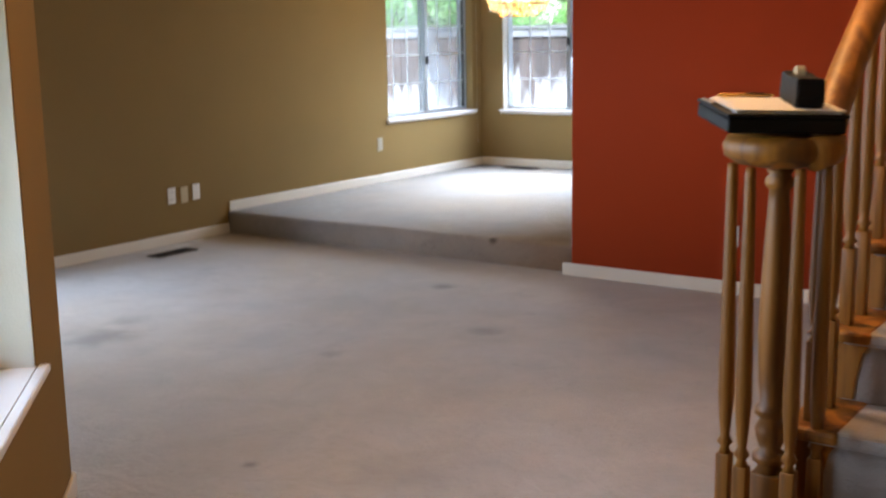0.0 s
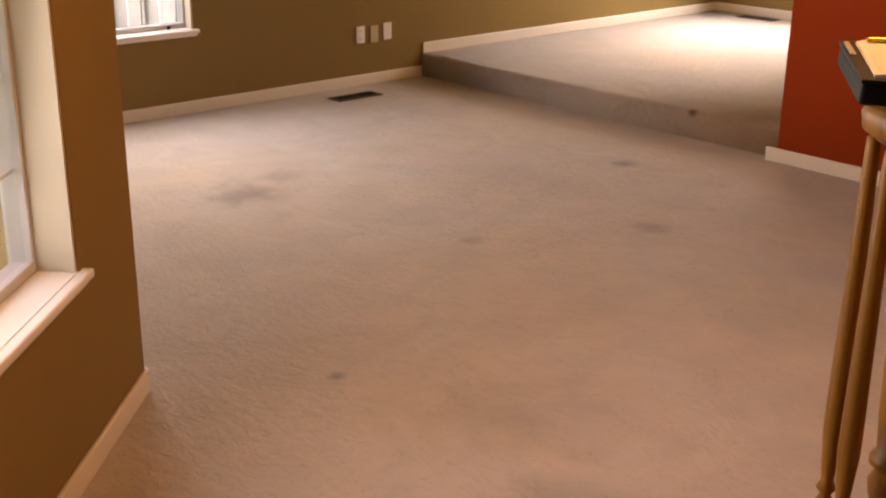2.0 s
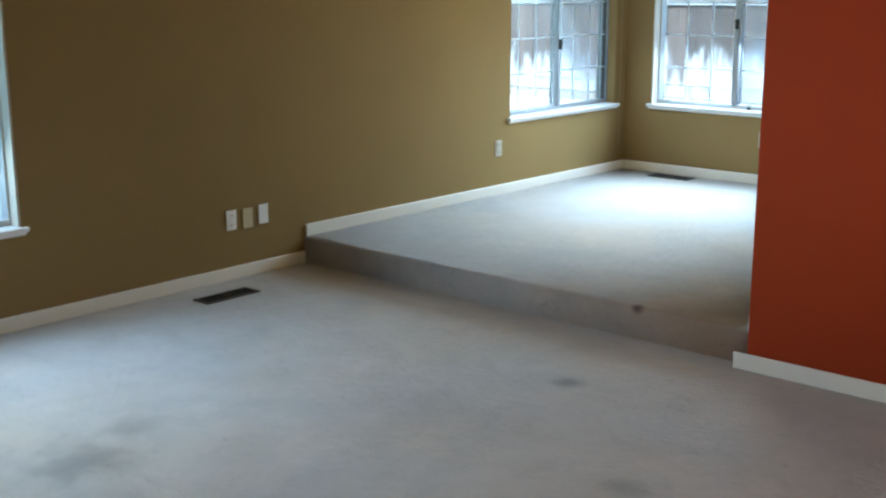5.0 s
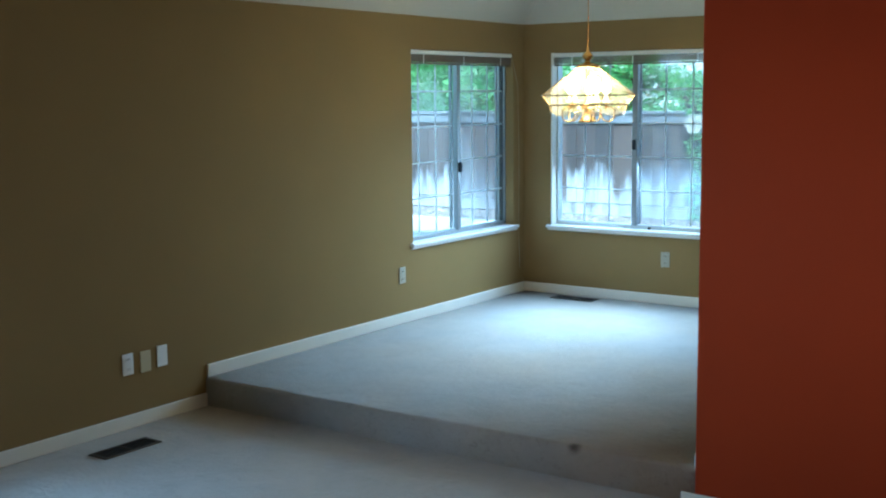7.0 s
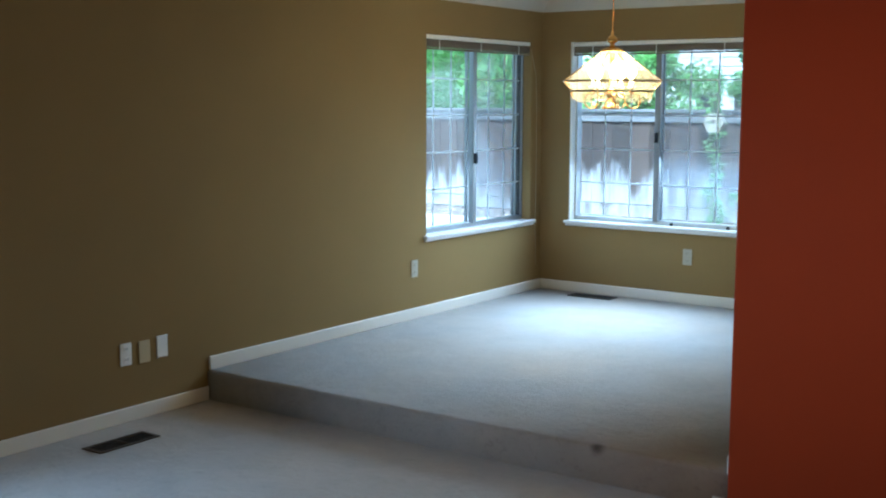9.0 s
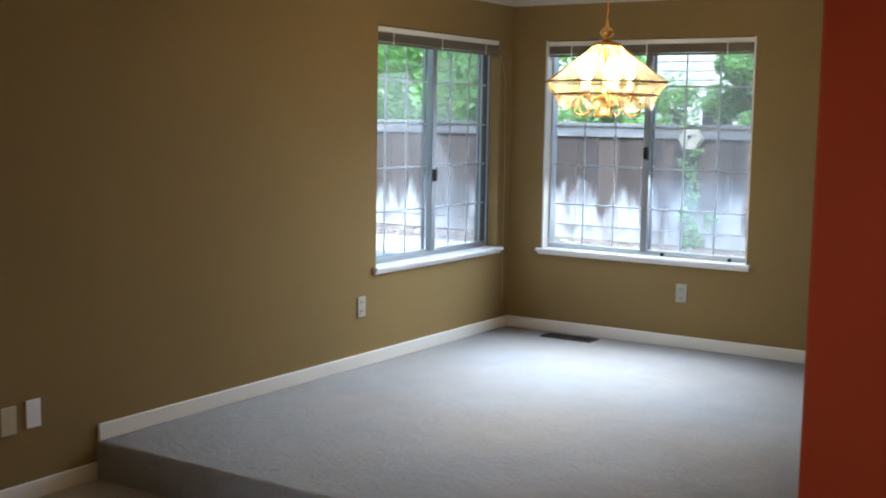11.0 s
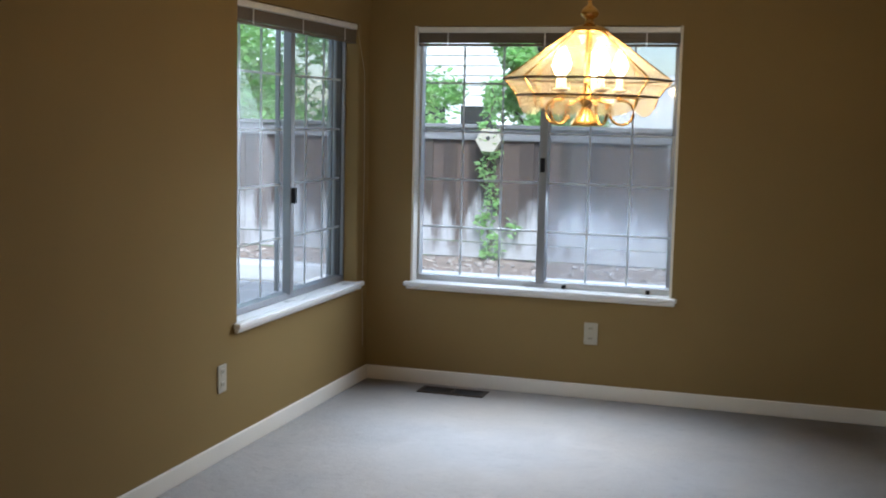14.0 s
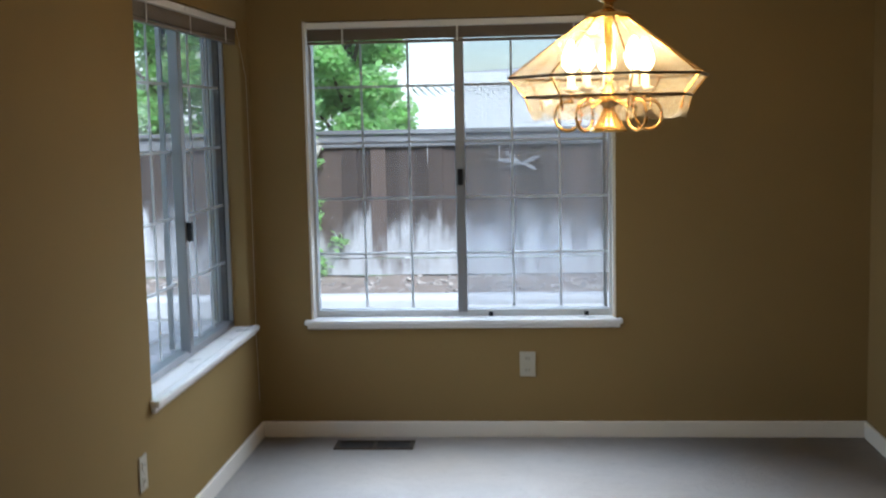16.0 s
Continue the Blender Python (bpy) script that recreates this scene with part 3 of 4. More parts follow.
outlet(on_left(5.645, 0.350), PLATE, "white electrical outlet on the olive-tan wall")
outlet(on_left(5.765, 0.345), TANPLATE, "tan blank plate between two white plates", slots=False, category="wall plate")
outlet(on_left(5.882, 0.354), PLATE, "white plate beside the tan one", slots=False, category="wall plate")
outlet(on_left(8.087, 0.507), IVORY, "ivory electrical outlet near the dining window")
outlet(Matrix.Translation((-5.088, YF, 0.507)), IVORY, "ivory electrical outlet under the wide window")
outlet(Matrix.Translation((-2.31, YRED, 0.333)), PLATE, "white electrical outlet on the red wall")


def floor_vent(m, label):
    """A floor register: frame, two banks of blackened louvres over a flat black sheet."""
    root = tagged(new("floor_vent"), label, "vent", group="floor registers")
    L, W = 0.36, 0.135
    boxes("frame", [(-L / 2, L / 2, -W / 2, -W / 2 + 0.018, 0, 0.007), (-L / 2, L / 2, W / 2 - 0.018, W / 2, 0, 0.007), (-L / 2, -L / 2 + 0.02, -W / 2 + 0.018, W / 2 - 0.018, 0, 0.007),
                    (L / 2 - 0.02, L / 2, -W / 2 + 0.018, W / 2 - 0.018, 0, 0.007), (-0.008, 0.008, -W / 2 + 0.018, W / 2 - 0.018, 0, 0.007)], VENT, root, bevel=0.002)
    # black sheet and louvres paint the shade inside the duct
    boxes("duct_shade", [(-L / 2 + 0.02, L / 2 - 0.02, -W / 2 + 0.018, W / 2 - 0.018, 0.0005, 0.0012)], DARK, root, "flat black sheet for the shaded duct")
    for k in range(22):
        x = -L / 2 + 0.028 + k * (L - 0.056) / 21
        if abs(x) > 0.012:
            boxes("louvre", [(x - 0.0022, x + 0.0022, -W / 2 + 0.018, W / 2 - 0.018, 0.0015, 0.0045)], DARK, root)
    root.matrix_world = m
    return root


floor_vent(pose(-6.062, 5.385, 0.0005, 0, 0, 90), "dark brown steel floor register in the lower carpet")
floor_vent(pose(-5.785, 9.60, H + 0.0005), "dark brown steel floor register under the dining window")

# ---- chandelier ----


def chandelier(x, y, z):
    """Eight-sided glass shade in dark brass came, five candle arms, centre column, cord to the ceiling. z is the rim."""
    root = tagged(new("chandelier"), "lit brass chandelier with a faceted clear glass shade and candle bulbs", "chandelier")
    N = 8
    off = radians(9)

    def ring(r, h, n=N):
        return [Vector((r * math.cos(off + 2 * math.pi * i / n), r * math.sin(off + 2 * math.pi * i / n), h)) for i in range(n)]

    levels = [(0.066, 0.168), (0.298, 0.0), (0.250, -0.057), (0.238, -0.098)]
    rings = [ring(*l) for l in levels]
    for (a, b), nm in zip(zip(rings, rings[1:]), ("roof_panel", "skirt_panel", "scallop_panel")):
        for i in range(N):
            p, q, s, t = a[i], a[(i + 1) % N], b[(i + 1) % N], b[i]
            bm = bmesh.new()
            mid = (p + q + s + t) / 4
            nrm = (q - p).cross(t - p).normalized() * 0.0015
            if nm == "scallop_panel":
                low = [t.lerp(s, k / 6) + Vector((0, 0, -0.030 * math.sin(math.pi * k / 6) ** 0.7)) for k in range(7)]
                loop = [p, q] + low[::-1]
            else:
                loop = [p, q, s, t]
            loop = [mid + (c - mid) * 0.985 for c in loop]
            front, back = [bm.verts.new(c + nrm) for c in loop], [bm.verts.new(c - nrm) for c in loop]
            bm.faces.new(front)
            bm.faces.new(back[::-1])
            for k in range(len(loop)):
                bm.faces.new((front[k], back[k], back[(k + 1) % len(loop)], front[(k + 1) % len(loop)]))
            g = part(nm, bm, SHADE, root)
            g.visible_shadow = False
    # came: ribs and rims
    bm = bmesh.new()
    for a, b in zip(rings, rings[1:]):
        for i in range(N):
            tube(bm, [a[i], b[i]], 0.003, 6)
    part("rib", bm, BRASS, root, "thin brass ribs")
    for r, mt in zip(rings, (BRASS, CAME, CAME)):
        bm = bmesh.new()
        for i in range(N):
            tube(bm, [r[i], r[(i + 1) % N]], 0.0045, 6)
        part("rim", bm, mt, root)
    bm = bmesh.new()
    lathe(bm, [(0.067, 0.166), (0.069, 0.176), (0.052, 0.186), (0.018, 0.196), (0.014, 0.212), (0.030, 0.222), (0.034, 0.236), (0.022, 0.252), (0.008, 0.262), (0.006, 0.29)], n=20)
    part("finial", bm, BRASS, root, smooth=True)
    bm = bmesh.new()
    lathe(bm, [(0.020, -0.158), (0.052, -0.163), (0.056, -0.158), (0.046, -0.145), (0.031, -0.124), (0.021, -0.102), (0.018, -0.090), (0.030, -0.080), (0.034, -0.068), (0.020, -0.05), (0.012, -0.02), (0.012, 0.170)], n=24)
    part("column", bm, BRASS, root, smooth=True)
    for i in range(5):
        a = 2 * math.pi * i / 5 + 0.3
        c, s = math.cos(a), math.sin(a)
        loop = [(0.020, -0.070), (0.050, -0.076)]
        loop += [(0.126 + 0.043 * math.cos(radians(w)), -0.114 + 0.044 * math.sin(radians(w))) for w in range(150, 500, 25)]
        loop += [(0.112, -0.072), (0.115, -0.04)]
        pts = [(r * c, r * s, h) for r, h in loop]
        bm = bmesh.new()
        tube(bm, pts, 0.0052, 8)
        part("arm", bm, BRASS, root, smooth=True)
        bm = bmesh.new()
        lathe(bm, [(0.012, -0.045), (0.026, -0.038), (0.026, -0.032), (0.012, -0.028), (0.011, 0.018)], 0.115 * c, 0.115 * s, 12)
        part("candle_cup", bm, SILL, root, "cream candle sleeve", smooth=True)
        bm = bmesh.new()
        lathe(bm, [(0.011, 0.018), (0.023, 0.032), (0.028, 0.052), (0.020, 0.080), (0.004, 0.110)], 0.115 * c, 0.115 * s, 12)
        b = part("bulb", bm, BULB, root, "glowing candle bulb", smooth=True)
        b.visible_shadow = False
    bm = bmesh.new()
    tube(bm, [(0, 0, 0.285), (0.002, 0, 0.5), (0, 0, FLAT_Z - z - 0.02)], 0.004, 6)
    part("cord", bm, BRASS, root, "brass cord chain")
    bm = bmesh.new()
    lathe(bm, [(0.012, FLAT_Z - z - 0.035), (0.05, FLAT_Z - z - 0.02), (0.06, FLAT_Z - z - 0.001)], n=20)
    part("canopy", bm, BRASS, root, smooth=True)
    root.location = (x, y, z)
    return root


chandelier(*CH)

# ---- stairs ----
RISE, GO, Y1 = 0.183, 0.25, 2.13
STEPS = 14
stairs = tagged(new("staircase"), "carpeted grey-beige stairs with honey oak tread ends", "stairs")
for k in range(STEPS):
    y = Y1 + GO * k
    bm = bmesh.new()
    box(bm, XS + 0.03, XE, y, y + GO, 0.0, RISE * (k + 1) - 0.012)
    box(bm, XS + 0.03, XE, y - 0.028, y + GO - 0.001, RISE * (k + 1) - 0.036, RISE * (k + 1), bevel=0.012)
    part("step", bm, CARPET, stairs)
bm = bmesh.new()
outline = [(Y1 + GO * STEPS, 0.0), (Y1, 0.0)]
for k in range(STEPS):
    outline += [(Y1 + GO * k, RISE * (k + 1) - 0.034), (Y1 + GO * (k + 1), RISE * (k + 1) - 0.034)]
bm.faces.new([bm.verts.new((XS, y, z)) for y, z in outline])
r = bmesh.ops.extrude_face_region(bm, geom=bm.faces[:])
for g in r["geom"]:
    if isinstance(g, bmesh.types.BMVert):
        g.co.x += 0.028
part("skirt_board", bm, OAK, stairs, "honey oak cut skirt board")
for k in range(STEPS):
    y = Y1 + GO * k
    z = RISE * (k + 1)
    bm = bmesh.new()
    box(bm, XS - 0.035, XS + 0.105, y - 0.035, y + GO, z - 0.030, z + 0.002, bevel=0.011)
    part("tread_end", bm, OAK, stairs, "rounded honey oak tread end")
    bm = bmesh.new()
    box(bm, XS - 0.014, XS - 0.001, y + 0.0, y + GO - 0.03, z - 0.055, z - 0.032, bevel=0.006)
    box(bm, XS - 0.010, XS - 0.001, y + 0.0, y + GO * 0.6, z - 0.085, z - 0.056, bevel=0.004)
    part("bracket", bm, OAK, stairs)
    bm = bmesh.new()
    lo, hi, zb = y - 0.006, y + 0.002, RISE * k + 0.003
    edge = [(XS + 0.029, z - 0.031), (XS + 0.029, zb), (XS + 0.060, zb), (XS + 0.064, zb + 0.06), (XS + 0.078, z - 0.06), (XS + 0.098, z - 0.031)]
    bm.faces.new([bm.verts.new((x, lo, h)) for x, h in edge])
    for g in bmesh.ops.extrude_face_region(bm, geom=bm.faces[:])["geom"]:
        if isinstance(g, bmesh.types.BMVert):
            g.co.y = hi
    part("riser_return", bm, OAK, stairs, "scalloped oak riser return")


def baluster_mesh(height):
    """A square foot, a turned vase and a long taper."""
    bm = bmesh.new()
    box(bm, -0.017, 0.017, -0.017, 0.017, 0.0, 0.24, bevel=0.003)
    h = height
    lathe(bm, [(0.015, 0.24), (0.010, 0.252), (0.019, 0.262), (0.011, 0.275), (0.014, 0.30), (0.0195, 0.36), (0.019, 0.42), (0.0155, 0.62), (0.0125, h - 0.02), (0.0115, h)], n=12)
    return mesh_of("baluster", bm, OAK, smooth=True)


rail = tagged(new("stair_railing"), "honey oak stair railing with turned balusters and a volute", "railing")
NX, NY = -0.845, 2.575
# volute and rising handrail
bm = bmesh.new()
lathe(bm, [(0.03, 1.165), (0.100, 1.178), (0.126, 1.196), (0.130, 1.222), (0.120, 1.240), (0.05, 1.247)], NX, NY, 28)
part("volute", bm, OAK, rail, "round oak volute end", smooth=True)
xr = XS + 0.02
bm = bmesh.new()
tube(bm, [(NX + 0.095, NY - 0.07, 1.206), (NX + 0.112, NY - 0.02, 1.212), (xr + 0.020, NY + 0.06, 1.245), (xr + 0.008, NY + 0.14, 1.30), (xr, NY + 0.26, 1.38), (xr, NY + 0.26 + 10 * GO, 1.38 + 10 * RISE)], 0.040, 14, 0.92)
part("handrail", bm, OAK, rail, "rounded honey oak handrail", smooth=True)
bm = bmesh.new()
box(bm, NX - 0.037, NX + 0.037, NY - 0.037, NY + 0.037, 0.0, 0.44, bevel=0.005)
lathe(bm, [(0.034, 0.44), (0.026, 0.455), (0.041, 0.468), (0.041, 0.482), (0.025, 0.496), (0.034, 0.525), (0.037, 0.548), (0.026, 0.572), (0.039, 0.584), (0.039, 0.598),
           (0.029, 0.612), (0.034, 0.68), (0.037, 0.78), (0.033, 0.92), (0.024, 1.09), (0.023, 1.116), (0.032, 1.126), (0.032, 1.142), (0.024, 1.150), (0.036, 1.172)], NX, NY, 20)
part("newel_post", bm, OAK, rail, "turned honey oak newel post", smooth=True)
BAL_LOW = baluster_mesh(0.80)
BAL_STAIR = baluster_mesh(0.83)


def baluster(x, y, z, me, top=None):
    ob = new("baluster", me)
    ob.parent = rail
    ob.location = (x, y, z)
    if top:
        ob.scale = (1, 1, top)
    return ob


# the starting step runs out round the newel
bm = bmesh.new()
lathe(bm, [(0.16, 0.0), (0.16, 0.15)], NX, NY, 28)
box(bm, NX - 0.02, XS + 0.0, NY - 0.15, NY + 0.15, 0.0, 0.15)
part("starting_step", bm, OAK, stairs, "rounded oak starting step", smooth=True)
bm = bmesh.new()
lathe(bm, [(0.18, 0.15), (0.19, 0.165), (0.18, 0.181)], NX, NY, 28)
part("starting_tread", bm, OAK, stairs, smooth=True)
for a in (200, 252, 313, 25):
    baluster(NX + 0.105 * math.cos(radians(a)), NY + 0.105 * math.sin(radians(a)), 0.18, BAL_LOW, 0.995 / 0.80)
for k in range(2, 12):
    for j, dy in enumerate((0.045, 0.165)):
        y = Y1 + GO * k + dy
        zr = 1.38 + (y - (NY + 0.26)) * RISE / GO - 0.03
        z = RISE * (k + 1)
        baluster(xr, y, z, BAL_STAIR, (zr - z) / 0.83)

# ---- clipboard, papers and tape dispenser on the volute ----
CB = pose(-0.872, 2.567, 1.262, 5, 2, 39)


def clipboard():
    root = tagged(new("clipboard"), "black storage clipboard lying on the newel volute", "clipboard")
    bm = bmesh.new()
    box(bm, -0.133, 0.133, -0.118, 0.118, 0.0, 0.034, bevel=0.006)
    part("case", bm, BLACK, root)
    bm = bmesh.new()
    box(bm, -0.135, 0.135, -0.120, 0.120, 0.035, 0.043, bevel=0.002)
    part("board", bm, BLACK, root)
    bm = bmesh.new()
    box(bm, -0.132, -0.122, 0.02, 0.10, 0.0435, 0.047, bevel=0.002)
    part("clip", bm, ALU, root, "steel clip")
    root.matrix_world = CB
    return root


clipboard()
papers = tagged(new("paper_stack"), "loose white papers stacked on the black clipboard", "papers")
rnd = random.Random(4)
for k in range(7):
    bm = bmesh.new()
    box(bm, -0.108, 0.124, -0.108, 0.100, 0.0435 + 0.0011 * k, 0.0443 + 0.0011 * k)
    sheet = part("sheet", bm, PAPER, papers)
    sheet.matrix_local = pose(rnd.uniform(-0.008, 0.008), rnd.uniform(-0.006, 0.006), 0, 0, 0, rnd.uniform(-2.5, 2.5))
papers.matrix_world = CB


def dispenser():
    root = tagged(new("tape_dispenser"), "black desk tape dispenser standing on the papers", "tape dispenser")
    bm = bmesh.new()
    prof = [(-0.075, 0.0), (0.075, 0.0), (0.080, 0.024), (0.072, 0.064), (-0.01, 0.060), (-0.045, 0.060), (-0.072, 0.066)]
    for s in (-0.031, 0.031):
        vs = [bm.verts.new((x, s, z)) for x, z in prof]
        bm.faces.new(vs)
    bm.verts.ensure_lookup_table()
    n = len(prof)
    for i in range(n):
        bm.faces.new([bm.verts[i], bm.verts[(i + 1) % n], bm.verts[n + (i + 1) % n], bm.verts[n + i]])
    bmesh.ops.bevel(bm, geom=bm.edges[:], offset=0.004, segments=2, affect="EDGES")
    part("body", bm, BLACK, root)
    bm = bmesh.new()
    lathe(bm, [(0.021, -0.009), (0.021, 0.009)], n=24)
    r = part("tape_roll", bm, TANPLATE, root, "roll of clear tape")
    r.matrix_local = pose(-0.035, 0, 0.060, 90)
    root.matrix_world = CB @ pose(0.066, -0.004, 0.0512, 0, 0, -96)
    return root


dispenser()


def pen():
    root = tagged(new("pen"), "slim brass-coloured pen lying on the papers", "pen")
    bm = bmesh.new()
    tube(bm, [(-0.07, 0, 0), (-0.062, 0, 0), (0.05, 0, 0), (0.062, 0, 0), (0.07, 0, 0)], [0.001, 0.004, 0.0045, 0.004, 0.002], 10)
    part("barrel", bm, BRASS, root, smooth=True)
    bm = bmesh.new()
    box(bm, 0.0, 0.045, -0.0015, 0.0015, 0.0045, 0.006)
    part("clip", bm, BLACK, root)
    root.matrix_world = CB @ pose(-0.03, 0.090, 0.0555, 0, 0, 4)
    return root


pen()

# ---- garden ----
GZ = -0.06
bm = bmesh.new()
box(bm, -400, 400, -400, 400, GZ - 0.5, GZ)
structure(part("ground", bm, GRASS), "dry lawn and bare ground round the house", "ground")
bm = bmesh.new()
box(bm, -11.8, 1.5, YF + T + 0.02, 14.05, GZ, GZ + 0.022)
patio = structure(part("pavement", bm, JOINT), "grey flagstone patio with dark joints behind the house", "patio")
bm = bmesh.new()
box(bm, -12.0, 1.5, 14.08, 14.26, GZ, 0.165, bevel=0.045)
structure(part("kerb", bm, KERB), "pale concrete edging of the raised planting bed", "kerb")
bm = bmesh.new()
NXX, NYY = 90, 12
grid = [[bm.verts.new((-12 + 13.5 * i / NXX, 14.24 + 1.1 * j / NYY, 0.10 + 0.07 * j / NYY + 0.025 * noise.noise((i * 0.35, j * 0.6, 0)) + 0.015 * noise.noise((i * 1.3, j * 1.9, 5)))) for j in range(NYY + 1)] for i in range(NXX + 1)]
for i in range(NXX):
    for j in range(NYY):
        bm.faces.new((grid[i][j], grid[i + 1][j], grid[i + 1][j + 1], grid[i][j + 1]))
r = bmesh.ops.extrude_face_region(bm, geom=bm.faces[:])
for g in r["geom"]:
    if isinstance(g, bmesh.types.BMVert):
        g.co.z = GZ
structure(part("planting_bed", bm, SOIL, smooth=True), "bare dry soil of the raised planting bed", "soil")


def board_mesh(width, height, notch, material):
    bm = bmesh.new()
    box(bm, -width / 2, width / 2, -0.009, 0.009, 0, height)
    for v in bm.verts:
        if v.co.z > height - 0.01:
            v.co.z += notch * (1 if v.co.x > 0 else -1)
    return mesh_of("board", bm, material)


BOARDS = {k: [board_mesh(w, 1.24 + d, n, k) for w, d, n in ((0.141, 0.0, 0.004), (0.139, -0.012, -0.003), (0.144, 0.008, 0.0), (0.140, -0.004, 0.006))] for k in (FENCE, PALEFENCE)}


def fence(x0, y0, x1, y1, z0, top, label, cap=True, rail_side=-1, material=FENCE, stagger=0.004):
    root = tagged(new("fence"), label, "fence")
    L = math.hypot(x1 - x0, y1 - y0)
    a = math.atan2(y1 - y0, x1 - x0)
    rnd = random.Random(int(L * 10))
    n = int(L / 0.134)
    for k in range(n):
        me = rnd.choice(BOARDS[material])
        b = new("board", me)
        b.parent = root
        b.location = ((k + 0.5) * 0.134, 0.006 * (k % 2) + rnd.uniform(-0.002, 0.002) + stagger * (k % 2), 0.0)
        b.rotation_euler = (rnd.uniform(-0.008, 0.008), rnd.uniform(-0.008, 0.008), rnd.uniform(-0.03, 0.03))
        b.scale = (1, 1, (top - z0) / 1.24)
    if cap and material is FENCE:
        boxes("kick_board", [(0, L, -0.022, 0.018, -0.16, -0.01)], material, root, "pale kick board")
    for zz in (0.18, (top - z0) * 0.55):
        boxes("rail", [(0, L, rail_side * 0.03 - 0.019, rail_side * 0.03 + 0.019, zz, zz + 0.085)], material, root)
    if cap:
        boxes("cap_rail", [(0, L, -0.07, 0.07, top - z0 + 0.012, top - z0 + 0.05), (0, L, -0.04, -0.02, top - z0 - 0.11, top - z0 + 0.01)], CAPWOOD, root, "pale grey cap rail", 0.006)
    for k in range(int(L / 2.4) + 1):
        boxes("post", [(k * 2.4 - 0.045, k * 2.4 + 0.045, rail_side * 0.06 - 0.045, rail_side * 0.06 + 0.045, -0.5, top - z0)], material, root)
    root.matrix_world = Matrix.Translation((x0, y0, z0)) @ Matrix.Rotation(a, 4, "Z")
    return root


CAPWOOD = wood("grey_cap_wood", (0.09, 0.088, 0.085), (0.21, 0.205, 0.20), 0.9, 8, (0.08, 1, 1))
fence(-13.0, 15.30, 1.5, 15.30, 0.34, 1.49, "weathered board fence, dark above and pale below", rail_side=1)
fence(-8.45, 7.4, -8.45, 4.3, 0.02, 0.93, "pale grey low board fence beside the hedge", rail_side=-1, material=PALEFENCE, stagger=0.03)
fence(-10.6, 8.6, -10.6, -2.5, 0.02, 1.35, "pale grey weathered side fence beyond the hedge", rail_side=-1, material=PALEFENCE)


def leaf_cloud(bm, centres, count, size, rnd, flat=0.6):
    """Many small folded leaves scattered round clump centres."""
    for c, rad in centres:
        for _ in range(int(count * rad)):
            d = Vector((rnd.gauss(0, 1), rnd.gauss(0, 1), rnd.gauss(0, 1) * flat))
            d = d.normalized() * rad * rnd.uniform(0.45, 1.05)
            p = Vector(c) + d
            s = size * rnd.uniform(0.6, 1.3)
            m = Euler((rnd.uniform(-0.9, 0.9), rnd.uniform(-0.9, 0.9), rnd.uniform(0, 6.28))).to_matrix()
            q = [bm.verts.new(p + m @ Vector(o) * s) for o in ((0, -0.6, 0), (0.38, 0, 0.12), (0, 0.7, 0), (-0.38, 0, 0.12))]
            bm.faces.new((q[0], q[1], q[2]))
            bm.faces.new((q[0], q[2], q[3]))


def tree(x, y, height, crown, seed, label, low=0.4, count=900, size=0.10, leaf=None):
    rnd = random.Random(seed)
    root = tagged(new("tree"), label, "tree")
    bm = bmesh.new()
    tube(bm, [(0, 0, GZ), (0.05, 0.02, height * 0.25), (0.0, 0.06, height * 0.5), (0.06, 0.0, height * 0.85)], [0.14, 0.11, 0.08, 0.02], 10)
    centres = []
    for k in range(16):
        a = k * 2.4 + rnd.uniform(-0.4, 0.4)
        h = height * (low + (0.98 - low) * (k + 0.5) / 16)
        reach = crown * (0.55 + 0.45 * math.sin(math.pi * (0.2 + 0.75 * (k + 0.5) / 16))) * rnd.uniform(0.55, 1.0)
        tip = (reach * math.cos(a), reach * math.sin(a), h + 0.15)
        tube(bm, [(0.02, 0.02, h * 0.8), (tip[0] * 0.5, tip[1] * 0.5, h * 0.95), tip], [0.035, 0.022, 0.006], 6)
        centres.append((tip, crown * rnd.uniform(0.28, 0.42)))
        centres.append(((tip[0] * 0.45, tip[1] * 0.45, h + rnd.uniform(0, 0.3)), crown * rnd.uniform(0.25, 0.38)))
    part("trunk", bm, BARK, root, smooth=True)
    bm = bmesh.new()
    leaf_cloud(bm, centres, count, size, rnd)
    part("crown", bm, leaf or LEAF, root, "loose bright green leaves")
    root.location = (x, y, 0)
    return root


tree(-7.1, 17.3, 3.4, 0.72, 3, "young maple with bright green leaves behind the fence", low=0.3, count=2100, size=0.08)
tree(-9.35, 17.9, 3.9, 0.85, 11, "slim yellow-green tree behind the garden fence", low=0.3, count=1500, size=0.085)
tree(-11.6, 17.6, 4.8, 1.7, 5, "leafy green tree behind the garden fence", low=0.25, count=1100, size=0.10)
tree(-14.2, 18.6, 5.5, 2.2, 8, "leafy green tree behind the garden fence", low=0.2, count=1000, size=0.11)
tree(-17.5, 16.5, 5.5, 2.2, 13, "leafy green tree behind the garden fence", low=0.2, count=800, size=0.11)
tree(-12.6, 5.6, 4.5, 1.8, 17, "leafy green tree beyond the side fence", low=0.25, count=700, size=0.10)


